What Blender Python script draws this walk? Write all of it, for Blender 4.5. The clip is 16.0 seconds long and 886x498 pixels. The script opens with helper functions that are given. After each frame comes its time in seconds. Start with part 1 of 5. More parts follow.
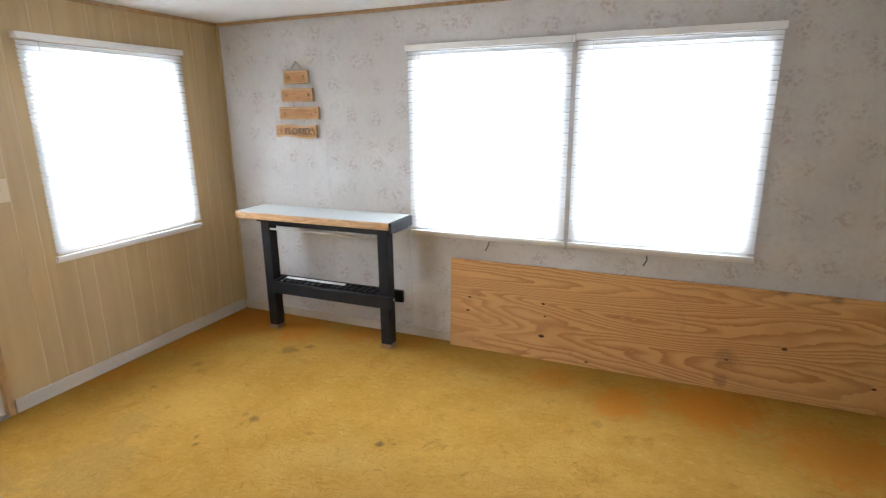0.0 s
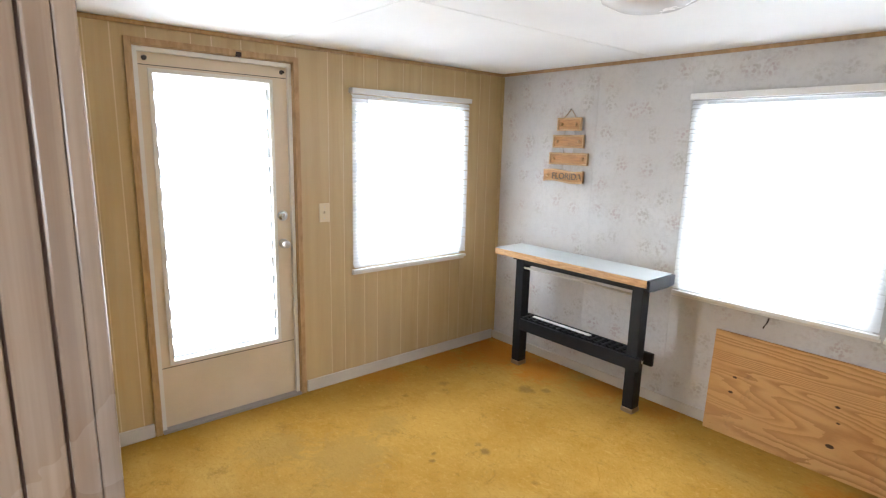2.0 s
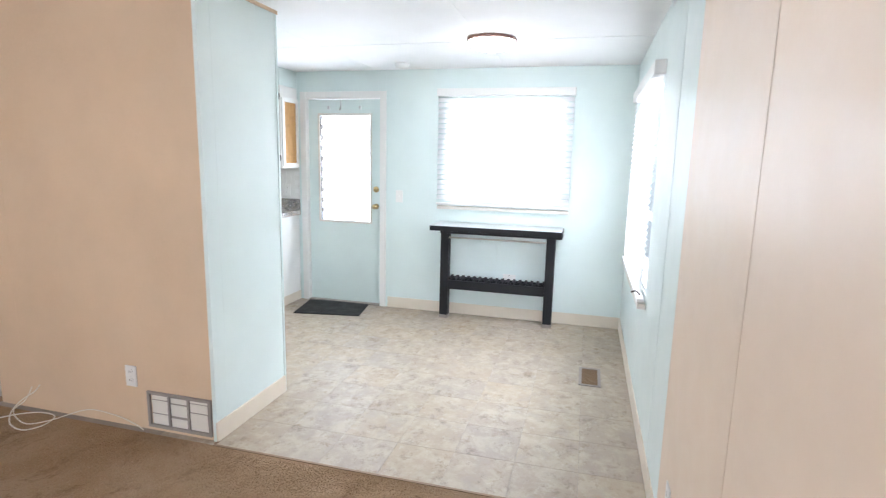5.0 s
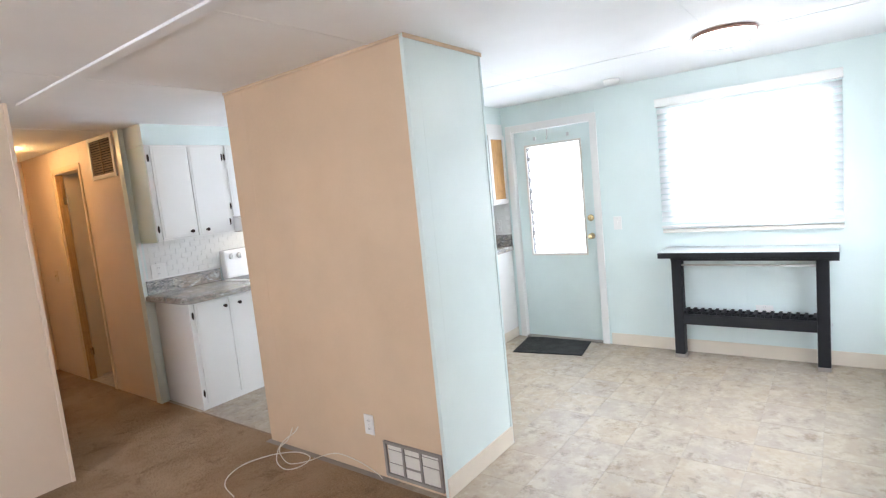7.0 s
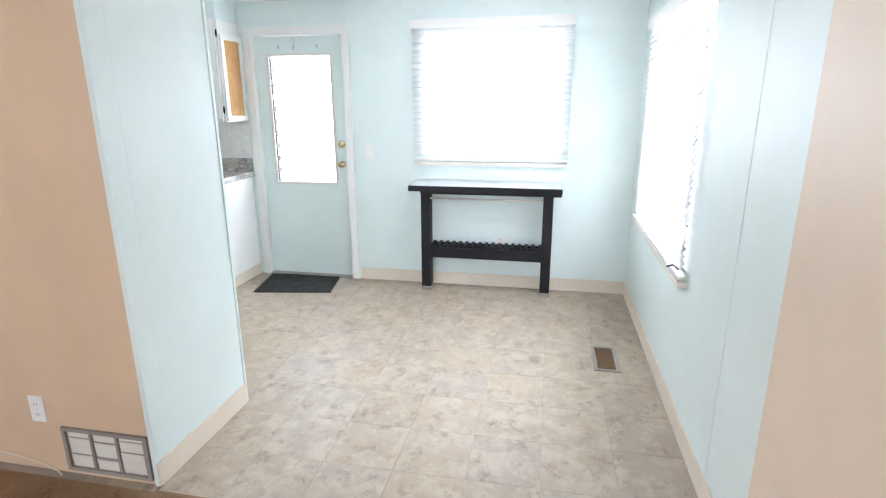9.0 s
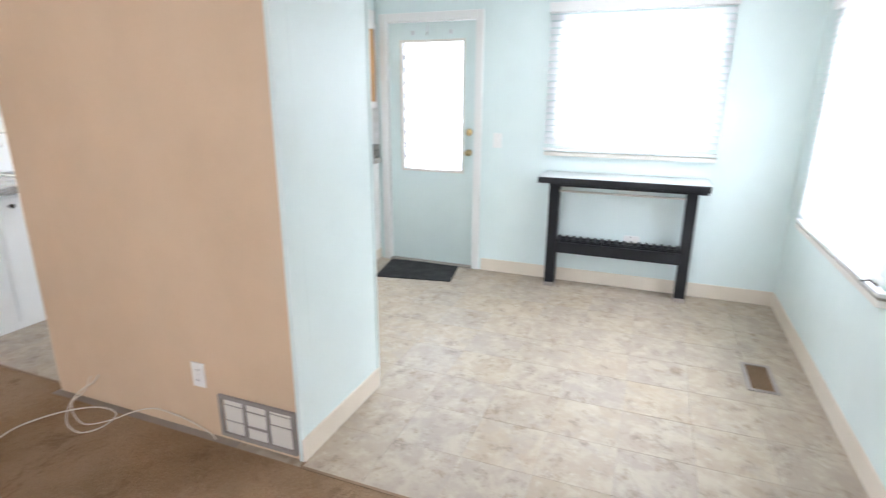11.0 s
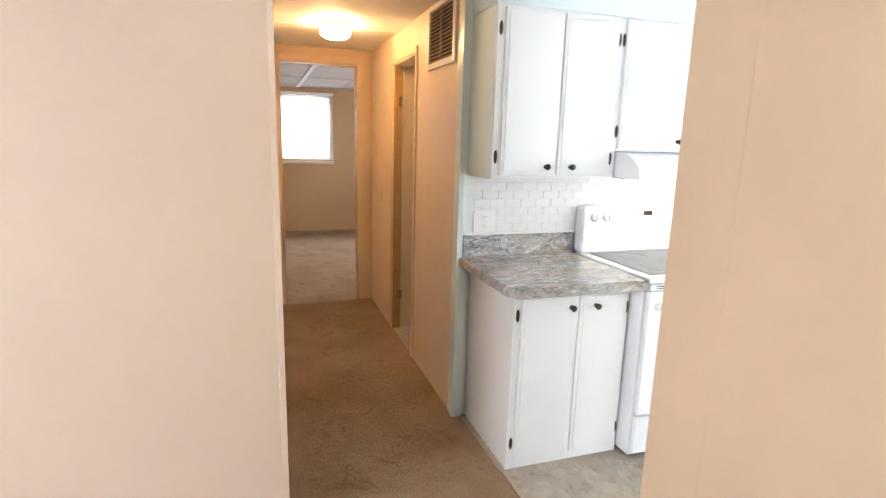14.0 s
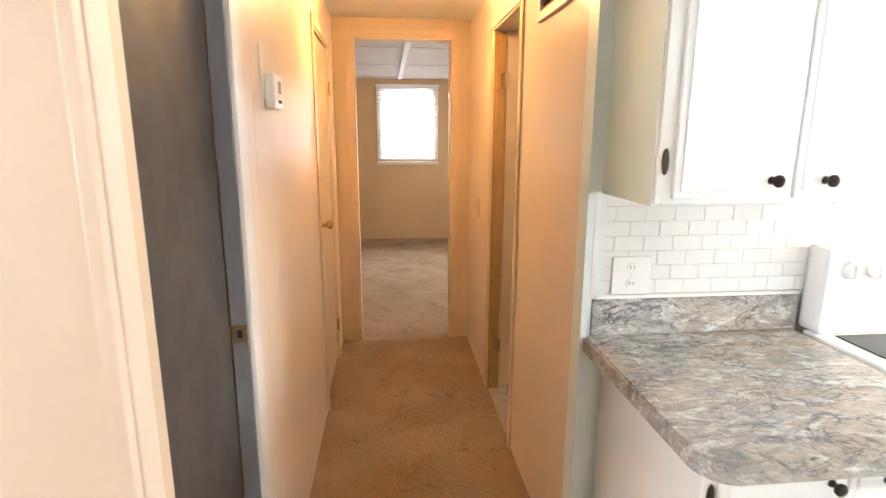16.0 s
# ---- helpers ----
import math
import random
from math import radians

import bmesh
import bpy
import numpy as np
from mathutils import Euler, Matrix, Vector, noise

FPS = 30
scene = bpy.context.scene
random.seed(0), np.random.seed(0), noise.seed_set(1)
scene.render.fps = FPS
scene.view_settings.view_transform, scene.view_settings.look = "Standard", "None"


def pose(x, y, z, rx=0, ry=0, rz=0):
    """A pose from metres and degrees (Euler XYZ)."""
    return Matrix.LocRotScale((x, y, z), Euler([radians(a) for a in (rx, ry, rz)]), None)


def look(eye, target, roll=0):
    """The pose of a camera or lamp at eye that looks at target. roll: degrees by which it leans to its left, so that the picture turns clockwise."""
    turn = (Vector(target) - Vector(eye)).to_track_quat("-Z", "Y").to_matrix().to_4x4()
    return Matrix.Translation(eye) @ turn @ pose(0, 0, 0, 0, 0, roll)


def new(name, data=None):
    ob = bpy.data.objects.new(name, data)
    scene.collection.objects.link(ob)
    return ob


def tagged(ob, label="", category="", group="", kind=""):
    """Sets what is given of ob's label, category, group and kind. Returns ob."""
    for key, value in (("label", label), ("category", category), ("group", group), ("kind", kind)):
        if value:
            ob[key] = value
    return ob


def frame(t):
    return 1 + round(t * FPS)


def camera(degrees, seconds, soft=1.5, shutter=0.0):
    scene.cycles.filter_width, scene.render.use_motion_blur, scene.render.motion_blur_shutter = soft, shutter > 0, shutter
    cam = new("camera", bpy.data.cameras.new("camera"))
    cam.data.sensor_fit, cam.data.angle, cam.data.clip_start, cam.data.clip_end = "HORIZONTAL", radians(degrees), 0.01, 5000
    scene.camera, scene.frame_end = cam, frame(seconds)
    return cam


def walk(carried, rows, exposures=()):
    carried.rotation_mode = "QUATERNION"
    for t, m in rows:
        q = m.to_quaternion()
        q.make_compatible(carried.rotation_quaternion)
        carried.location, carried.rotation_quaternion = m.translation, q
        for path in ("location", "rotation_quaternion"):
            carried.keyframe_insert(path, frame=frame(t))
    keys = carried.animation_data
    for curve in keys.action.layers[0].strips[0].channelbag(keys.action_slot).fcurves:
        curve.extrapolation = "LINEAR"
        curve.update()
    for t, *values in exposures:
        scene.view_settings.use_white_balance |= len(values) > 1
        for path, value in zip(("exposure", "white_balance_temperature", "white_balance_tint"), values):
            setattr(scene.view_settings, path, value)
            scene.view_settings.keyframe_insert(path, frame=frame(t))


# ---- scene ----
cam = camera(79.3, 16.0, 1.2, 0.25)
PATH = [
    (0, (0.032, 0.016, 1.501), (-0.727, 1.797, 0.999), -0.6),
    (0.5, (0.012, -0.074, 1.509), (-0.894, 1.641, 1.018), 0.2),
    (1, (0.014, -0.067, 1.544), (-1.064, 1.558, 1.1), 0.0),
    (1.5, (-0.008, 0.02, 1.546), (-1.375, 1.427, 1.155), -0.1),
    (2, (-0.019, 0.02, 1.568), (-1.517, 1.289, 1.185), 1.4),
    (2.5, (-0.005, 0.024, 1.549), (-1.565, 1.227, 1.206), -0.0),
    (3, (0.036, -0.028, 1.565), (-1.556, 1.133, 1.217), -1.6),
    (3.5, (-0.018, -0.144, 1.539), (-1.73, 0.802, 1.121), -0.3),
    (4, (-0.056, -0.299, 1.527), (-1.977, 0.1, 1.135), -0.3),
    (4.5, (-0.099, -0.33, 1.444), (-2.062, -0.531, 1.12), 0.8),
    (5, (-0.124, -0.347, 1.47), (-2.029, -0.856, 1.135), 1.3),
    (5.2, (-0.119, -0.339, 1.471), (-2.006, -0.911, 1.136), 1.9),
    (7.3, (-0.452, -0.554, 1.544), (-2.022, -1.775, 1.332), -6.2),
    (7.5, (-0.552, -0.572, 1.49), (-2.2, -1.668, 1.205), -5.4),
    (8, (-0.708, -0.525, 1.515), (-2.558, -1.174, 1.119), -0.3),
    (8.2, (-0.743, -0.556, 1.504), (-2.632, -1.064, 1.086), -0.9),
    (10.5, (-0.68, -0.735, 1.469), (-2.571, -1.057, 0.901), 0.1),
    (11, (-0.762, -0.899, 1.46), (-2.549, -1.6, 0.901), 0.3),
    (11.5, (-0.799, -1.124, 1.519), (-2.317, -2.314, 0.989), 1.2),
    (12, (-0.822, -1.416, 1.537), (-2.179, -2.81, 1.07), -0.7),
    (12.5, (-0.921, -1.674, 1.538), (-1.932, -3.348, 1.118), -0.3),
    (13, (-1.043, -1.925, 1.524), (-1.765, -3.748, 1.127), 1.0),
    (13.5, (-1.16, -2.223, 1.528), (-1.885, -4.048, 1.15), 0.4),
    (14, (-1.335, -2.515, 1.517), (-1.968, -4.37, 1.117), 1.6),
    (14.5, (-1.449, -2.784, 1.519), (-1.942, -4.67, 1.069), 1.3),
    (15, (-1.533, -3.068, 1.519), (-2.042, -4.954, 1.091), 0.5),
    (15.5, (-1.661, -3.345, 1.513), (-1.978, -5.278, 1.107), 1.5),
    (16, (-1.725, -3.62, 1.507), (-1.925, -5.565, 1.088), 0.2),
]
EXPOSURE = [(0, 1.12, 6100, 8), (1.5, 1.18, 6100, 8), (2.5, 1.3, 6100, 8), (3.5, 1.2, 6100, 9), (5, 1.22, 6150, 12), (8, 1.22, 6150, 12), (10.5, 1.25, 6150, 12), (11.5, 1.2, 6200, 12), (12, 1.3, 6200, 11), (13, 1.6, 6150, 10), (14.5, 1.85, 6400, 10), (16, 2.13, 6700, 10)]
walk(cam, [(t, look(eye, target, roll)) for t, eye, target, roll in PATH], EXPOSURE)

# ---- world and large lights ----
world = bpy.data.worlds.new("overcast_sky")
world.use_nodes = True
scene.world = world
sky = world.node_tree.nodes.new("ShaderNodeTexSky")
sky.sky_type, sky.sun_disc = "NISHITA", False
sky.sun_elevation, sky.sun_rotation = radians(68), radians(108)
world.node_tree.links.new(sky.outputs[0], world.node_tree.nodes["Background"].inputs[0])
world.node_tree.nodes["Background"].inputs[1].default_value = 0.1
sun = new("sun", bpy.data.lights.new("sun", "SUN"))
sun.data.energy, sun.data.angle, sun.data.color = 1.0, radians(12), (1, 0.97, 0.92)
sun.matrix_world = look((3.08, -1.0, 8), (0, 0, 0))


def window_light(name, eye, target, w, h, radiance, color=(0.87, 0.915, 1.0)):
    """Daylight standing in a window's opening; some openings are added only for their light."""
    lamp = new(name, bpy.data.lights.new(name, "AREA"))
    lamp.data.shape, lamp.data.size, lamp.data.size_y = "RECTANGLE", w, h
    lamp.data.energy, lamp.data.color = radiance * math.pi * w * h, color
    lamp.matrix_world = look(eye, target)
    return lamp


DAY = 5.0
window_light("daylight", (-3.24, 2.24, 1.31), (0, 2.24, 1.31), 1.3, 1.5, 1.08 * DAY)
window_light("daylight", (-3.24, 0.97, 1.13), (0, 0.97, 1.13), 0.9, 1.9, 0.8 * DAY)
window_light("daylight", (-0.51, 3.36, 1.3), (-0.51, 0, 1.3), 2.3, 1.5, 1.08 * DAY)
window_light("daylight", (-5.24, -1.1, 1.54), (0, -1.1, 1.54), 1.4, 1.3, 1.15 * DAY)
window_light("daylight", (-5.24, -2.66, 1.34), (0, -2.66, 1.34), 0.8, 1.3, DAY)
window_light("daylight", (-4.06, 0.27, 1.35), (-4.06, -3, 1.35), 1.5, 1.6, 1.3 * DAY)
window_light("daylight", (-2.02, -11.7, 1.63), (-2.02, -5, 1.63), 1.1, 1.3, 1.3 * DAY)
# added fill for the bedroom walls, through an unseen side opening
window_light("daylight", (-4.5, -9.3, 1.5), (0, -9.3, 1.5), 1.3, 1.1, 1.0 * DAY)
# added light for the unseen side room, no known window
window_light("daylight", (0.86, -6.0, 1.5), (-2, -6.0, 1.5), 0.9, 0.9, 0.8 * DAY)
window_light("daylight", (-5.24, -4.3, 1.4), (0, -4.3, 1.4), 1.1, 0.9, 1.3 * DAY)
# added light on the open bathroom door, from an unseen opening
window_light("daylight", (-4.6, -6.3, 1.5), (0, -6.3, 1.5), 0.8, 0.9, 0.2 * DAY)
# fill from the east: the living room window here is unseen and added
window_light("daylight", (2.76, -2.0, 1.4), (0, -2.0, 1.4), 2.1, 1.4, DAY)

# ---- materials ----


class Mat:
    """A small wrapper that wires procedural nodes."""

    def __init__(self, name, rough=0.6, metal=0.0, spec=0.5):
        self.m = bpy.data.materials.new(name)
        self.m.use_nodes = True
        self.t = self.m.node_tree
        self.b = self.t.nodes["Principled BSDF"]
        self.b.inputs["Roughness"].default_value = rough
        self.b.inputs["Metallic"].default_value = metal
        self.b.inputs["Specular IOR Level"].default_value = spec
        self.pos = self.node("ShaderNodeNewGeometry").outputs["Position"]

    def node(self, kind, **ins):
        n = self.t.nodes.new(kind)
        for k, v in ins.items():
            self.put(n.inputs[k.replace("_", " ")], v)
        return n

    def put(self, sock, v):
        if isinstance(v, bpy.types.NodeSocket):
            self.t.links.new(v, sock)
        elif isinstance(v, (tuple, list)) and len(v) == 3 and sock.type == "RGBA":
            sock.default_value = (*v, 1)
        else:
            sock.default_value = v

    def scaled(self, x, y, z):
        n = self.t.nodes.new("ShaderNodeVectorMath")
        n.operation = "MULTIPLY"
        self.put(n.inputs[0], self.pos)
        n.inputs[1].default_value = (x, y, z)
        return n.outputs[0]

    def noise(self, scale, detail=3.0, rough=0.55, vec=None, distort=0.0):
        n = self.node("ShaderNodeTexNoise", Vector=vec or self.pos, Scale=scale, Detail=detail, Roughness=rough, Distortion=distort)
        return n.outputs["Fac"]

    def math(self, op, a, b=0.0):
        n = self.t.nodes.new("ShaderNodeMath")
        n.operation = op
        self.put(n.inputs[0], a)
        self.put(n.inputs[1], b)
        return n.outputs[0]

    def step(self, v, lo, hi, a=0.0, b=1.0):
        n = self.node("ShaderNodeMapRange")
        n.interpolation_type = "SMOOTHSTEP"
        self.put(n.inputs[0], v)
        for i, x in enumerate((lo, hi, a, b)):
            n.inputs[i + 1].default_value = x
        return n.outputs[0]

    def mix(self, f, a, b, mode="MIX"):
        n = self.t.nodes.new("ShaderNodeMix")
        n.data_type, n.blend_type = "RGBA", mode
        self.put(n.inputs[0], f)
        self.put(n.inputs[6], a)
        self.put(n.inputs[7], b)
        return n.outputs[2]

    def spot(self, x, y, r, wobble=None, z=0.01):
        """A soft round mark on a floor or wall, 1 in its middle."""
        n = self.t.nodes.new("ShaderNodeVectorMath")
        n.operation = "DISTANCE"
        self.put(n.inputs[0], self.pos)
        n.inputs[1].default_value = (x, y, z)
        d = n.outputs["Value"]
        if wobble is not None:
            d = self.math("ADD", d, self.math("MULTIPLY", self.math("SUBTRACT", wobble, 0.5), r * 2.2))
        return self.step(d, r * 0.35, r, 1.0, 0.0)

    def done(self, color, bump=None, strength=0.3, depth=0.005, rough=None):
        self.put(self.b.inputs["Base Color"], color)
        if bump is not None:
            n = self.node("ShaderNodeBump", Height=bump, Strength=strength, Distance=depth)
            self.put(self.b.inputs["Normal"], n.outputs[0])
        if rough is not None:
            self.put(self.b.inputs["Roughness"], rough)
        return self.m


def paint(name, color, rough=0.5, vary=0.06, bump=0.15, grain=90, spec=0.5, metal=0.0):
    """A painted or plain surface: slow unevenness, fine grain, a little relief."""
    m = Mat(name, rough, metal, spec)
    big = m.step(m.noise(1.7, 4), 0.3, 0.7)
    fine = m.noise(grain, 2)
    dark = tuple(c * (1 - 2.2 * vary) for c in color)
    c = m.mix(big, dark, color)
    c = m.mix(m.step(fine, 0.35, 0.7, 0.0, 0.35), c, tuple(c0 * (1 - vary) for c0 in color))
    r = m.step(m.noise(9, 3), 0.3, 0.7, rough * 0.88, min(1, rough * 1.1))
    return m.done(c, fine, bump, 0.002, r)


def object_random(m):
    return m.node("ShaderNodeObjectInfo").outputs["Random"]


def make_panel_wood():
    m = Mat("tan_wood_panelling", 0.42)
    v = m.scaled(9, 9, 0.55)
    g = m.noise(2.0, 5, 0.6, v, 0.5)
    f = m.noise(11, 4, 0.7, v)
    c = m.mix(m.step(g, 0.3, 0.7), (0.435, 0.305, 0.135), (0.515, 0.375, 0.185))
    c = m.mix(m.step(f, 0.5, 0.8, 0, 0.16), c, (0.33, 0.22, 0.10))
    c = m.mix(m.step(object_random(m), 0, 1, 0, 0.4), c, (0.52, 0.375, 0.19))
    c = m.mix(m.step(m.noise(0.9, 3), 0.5, 0.75, 0, 0.4), c, (0.40, 0.31, 0.20))
    return m.done(c, f, 0.1, 0.001)


def make_wallpaper():
    m = Mat("faded_floral_wallpaper", 0.65)
    warp = m.node("ShaderNodeTexNoise", Vector=m.pos, Scale=9.0, Detail=2.0).outputs["Color"]
    vec = m.mix(0.03, m.pos, warp, "ADD")
    cell = m.node("ShaderNodeTexVoronoi", Vector=vec, Scale=6.2, Randomness=0.62).outputs["Distance"]
    near = m.step(cell, 0.16, 0.46, 1, 0)
    leaf = m.node("ShaderNodeTexVoronoi", Vector=vec, Scale=48.0).outputs["Distance"]
    spray = m.math("MULTIPLY", near, m.step(leaf, 0.35, 0.62, 1, 0))
    spray = m.math("MULTIPLY", spray, m.step(m.noise(24, 3), 0.38, 0.5))
    stem = m.step(m.math("ABSOLUTE", m.math("SUBTRACT", m.noise(8.5, 3, 0.6, None, 1.2), 0.5)), 0.0, 0.016, 1, 0)
    spray = m.math("MAXIMUM", spray, m.math("MULTIPLY", m.math("MULTIPLY", stem, m.step(cell, 0.3, 0.7, 1, 0)), 0.5))
    base = m.mix(m.step(m.noise(2.0, 4), 0.3, 0.7), (0.52, 0.495, 0.47), (0.60, 0.58, 0.56))
    base = m.mix(m.step(m.noise(34, 4, 0.7), 0.45, 0.66, 0, 0.5), base, (0.49, 0.465, 0.445))
    kind = m.step(m.noise(6, 1), 0.42, 0.58)
    c = m.mix(m.math("MULTIPLY", spray, 0.62), base, m.mix(kind, (0.40, 0.295, 0.275), (0.36, 0.33, 0.275)))
    c = m.mix(m.step(m.noise(0.9, 3), 0.52, 0.75, 0, 0.35), c, (0.50, 0.42, 0.33))
    return m.done(c, m.noise(140, 2), 0.12, 0.001)


def make_gold_carpet():
    m = Mat("gold_shag_carpet", 0.95, 0, 0.15)
    streak = m.noise(24, 5, 0.72, m.scaled(1.0, 1.9, 1.0), 0.6)
    pile = m.noise(120, 4, 0.8)
    wob = m.noise(9, 6, 0.8, None, 1.2)
    c = m.mix(m.step(m.noise(1.9, 5, 0.65), 0.32, 0.68), (0.355, 0.172, 0.02), (0.45, 0.242, 0.042))
    c = m.mix(m.step(m.noise(1.3, 3, 0.5, m.scaled(1.0, 1.6, 1.0)), 0.5, 0.7, 0, 0.6), c, (0.45, 0.28, 0.07))
    c = m.mix(m.step(streak, 0.52, 0.7, 0, 0.5), c, (0.28, 0.14, 0.016))
    c = m.mix(m.step(streak, 0.3, 0.46, 0.45, 0), c, (0.55, 0.335, 0.085))
    c = m.mix(m.step(pile, 0.42, 0.7, 0, 0.35), c, (0.36, 0.195, 0.025))
    c = m.mix(m.step(m.noise(3.4, 7, 0.78, None, 0.8), 0.53, 0.68, 0, 0.65), c, (0.34, 0.16, 0.016))
    c = m.mix(m.step(m.noise(6.5, 6, 0.8, None, 0.5), 0.55, 0.69, 0, 0.65), c, (0.22, 0.115, 0.018))
    for x, y, r, k in ((-2.75, 2.9, 0.42, 0.85), (-2.3, 2.92, 0.3, 0.8), (-1.85, 3.0, 0.24, 0.7), (-1.45, 3.02, 0.2, 0.5), (-2.88, 2.45, 0.26, 0.6), (-2.92, 1.95, 0.2, 0.45), (0.35, 2.85, 0.36, 0.9), (-0.1, 2.7, 0.22, 0.75), (0.85, 2.6, 0.36, 0.75), (-0.5, 2.85, 0.18, 0.5)):
        c = m.mix(m.math("MULTIPLY", m.spot(x, y, r, wob), k), c, (0.46, 0.15, 0.01))
    for x, y, r, k in ((-2.2, 1.25, 0.3, 0.5), (-2.5, 1.0, 0.24, 0.5), (-2.35, 1.6, 0.16, 0.4)):
        c = m.mix(m.math("MULTIPLY", m.spot(x, y, r, wob), k), c, (0.27, 0.16, 0.04))
    for x, y, r, k in ((-1.8, 1.845, 0.045, 0.8), (-1.87, 1.87, 0.035, 0.6), (-1.95, 1.62, 0.03, 0.7), (-1.905, 1.58, 0.03, 0.8), (-1.1, 1.905, 0.04, 1.0), (-1.04, 1.93, 0.022, 0.9), (-2.16, 2.57, 0.09, 0.65), (-2.06, 2.66, 0.05, 0.6), (-1.46, 1.85, 0.03, 0.5), (-0.2, 2.45, 0.05, 0.5), (-2.55, 2.2, 0.05, 0.45)):
        c = m.mix(m.math("MULTIPLY", m.spot(x, y, r * 0.9, wob), 0.75 * k), c, (0.085, 0.052, 0.018))
    c = m.mix(m.math("MULTIPLY", m.node("ShaderNodeNewGeometry").outputs["Random Per Island"], 0.06), c, (0.56, 0.36, 0.09))
    c = m.mix(1.0, c, (0.83, 0.86, 0.88), "MULTIPLY")
    return m.done(c, m.math("ADD", m.math("MULTIPLY", pile, 0.5), streak), 0.35, 0.005)


def make_brown_carpet():
    m = Mat("worn_brown_carpet", 0.96, 0, 0.12)
    pile = m.noise(85, 5, 0.85)
    c = m.mix(m.step(m.noise(2.1, 5, 0.6), 0.34, 0.66), (0.27, 0.17, 0.09), (0.38, 0.265, 0.165))
    c = m.mix(m.step(pile, 0.44, 0.66, 0, 0.4), c, (0.17, 0.105, 0.058))
    c = m.mix(m.step(m.noise(210, 3), 0.54, 0.68, 0, 0.65), c, (0.44, 0.34, 0.24))
    c = m.mix(m.step(m.noise(5, 8, 0.8, None, 0.6), 0.5, 0.68, 0, 0.75), c, (0.15, 0.085, 0.042))
    c = m.mix(m.math("MULTIPLY", m.node("ShaderNodeNewGeometry").outputs["Random Per Island"], 0.25), c, (0.40, 0.285, 0.18))
    return m.done(c, pile, 0.8, 0.008)


def make_vinyl():
    m = Mat("mottled_stone_vinyl", 0.45, 0, 0.35)
    rnd = object_random(m)
    shift = m.t.nodes.new("ShaderNodeCombineXYZ")
    for i, k in enumerate((37.0, 23.0, 15.0)):
        m.put(shift.inputs[i], m.math("MULTIPLY", rnd, k))
    v = m.mix(1.0, m.pos, shift.outputs[0], "ADD")
    blot = m.noise(8, 7, 0.68, v, 0.3)
    tone = m.math("FRACT", m.math("MULTIPLY", rnd, 17.0))
    c = m.mix(tone, (0.47, 0.39, 0.295), (0.42, 0.365, 0.315))
    c = m.mix(m.step(blot, 0.42, 0.62, 0, 0.7), c, (0.55, 0.495, 0.41))
    c = m.mix(m.step(m.noise(6, 7, 0.72, v, 0.3), 0.5, 0.64, 0, 0.6), c, (0.42, 0.37, 0.325))
    c = m.mix(m.step(m.noise(9, 8, 0.78, v, 0.15), 0.53, 0.68, 0, 0.8), c, (0.25, 0.205, 0.165))
    c = m.mix(m.step(m.noise(7, 8, 0.8, v, 0.15), 0.54, 0.68, 0, 0.8), c, (0.28, 0.21, 0.135))
    c = m.mix(m.step(m.noise(15, 7, 0.75, v, 0.3), 0.54, 0.68, 0, 0.55), c, (0.59, 0.545, 0.47))
    c = m.mix(1.0, c, (0.85, 0.82, 0.765), "MULTIPLY")
    return m.done(c, blot, 0.08, 0.002, m.step(m.noise(20, 3), 0.3, 0.7, 0.36, 0.55))


def make_laminate():
    m = Mat("grey_marbled_laminate", 0.22)
    mp = m.node("ShaderNodeMapping", Vector=m.pos)
    mp.inputs["Rotation"].default_value = (radians(25), radians(20), radians(38))
    mp.inputs["Scale"].default_value = (1.0, 2.4, 2.4)
    v = mp.outputs[0]
    a = m.noise(5.5, 9, 0.72, v, 1.0)
    fine = m.noise(46, 6, 0.8, v, 0.6)
    cloud = m.noise(3.2, 4, 0.6, v, 0.8)
    vein = m.step(m.math("ABSOLUTE", m.math("SUBTRACT", m.noise(3.6, 9, 0.7, v, 1.8), 0.5)), 0.0, 0.03, 1, 0)
    hair = m.step(m.math("ABSOLUTE", m.math("SUBTRACT", m.noise(8.5, 8, 0.72, v, 1.4), 0.5)), 0.0, 0.016, 1, 0)
    c = m.mix(m.step(a, 0.36, 0.64), (0.28, 0.268, 0.26), (0.58, 0.54, 0.485))
    c = m.mix(m.step(cloud, 0.42, 0.62, 0, 0.75), c, (0.42, 0.35, 0.275))
    c = m.mix(m.step(m.noise(9, 8, 0.75, v, 1.0), 0.52, 0.63, 0, 0.85), c, (0.70, 0.69, 0.68))
    c = m.mix(m.step(fine, 0.48, 0.64, 0, 0.65), c, (0.13, 0.128, 0.135))
    c = m.mix(m.math("MULTIPLY", hair, m.step(cloud, 0.4, 0.6, 0.85, 0.4)), c, (0.07, 0.115, 0.135))
    c = m.mix(m.math("MULTIPLY", vein, m.step(m.noise(6, 3), 0.42, 0.6, 0.15, 0.9)), c, (0.05, 0.055, 0.075))
    return m.done(c, a, 0.04, 0.001)


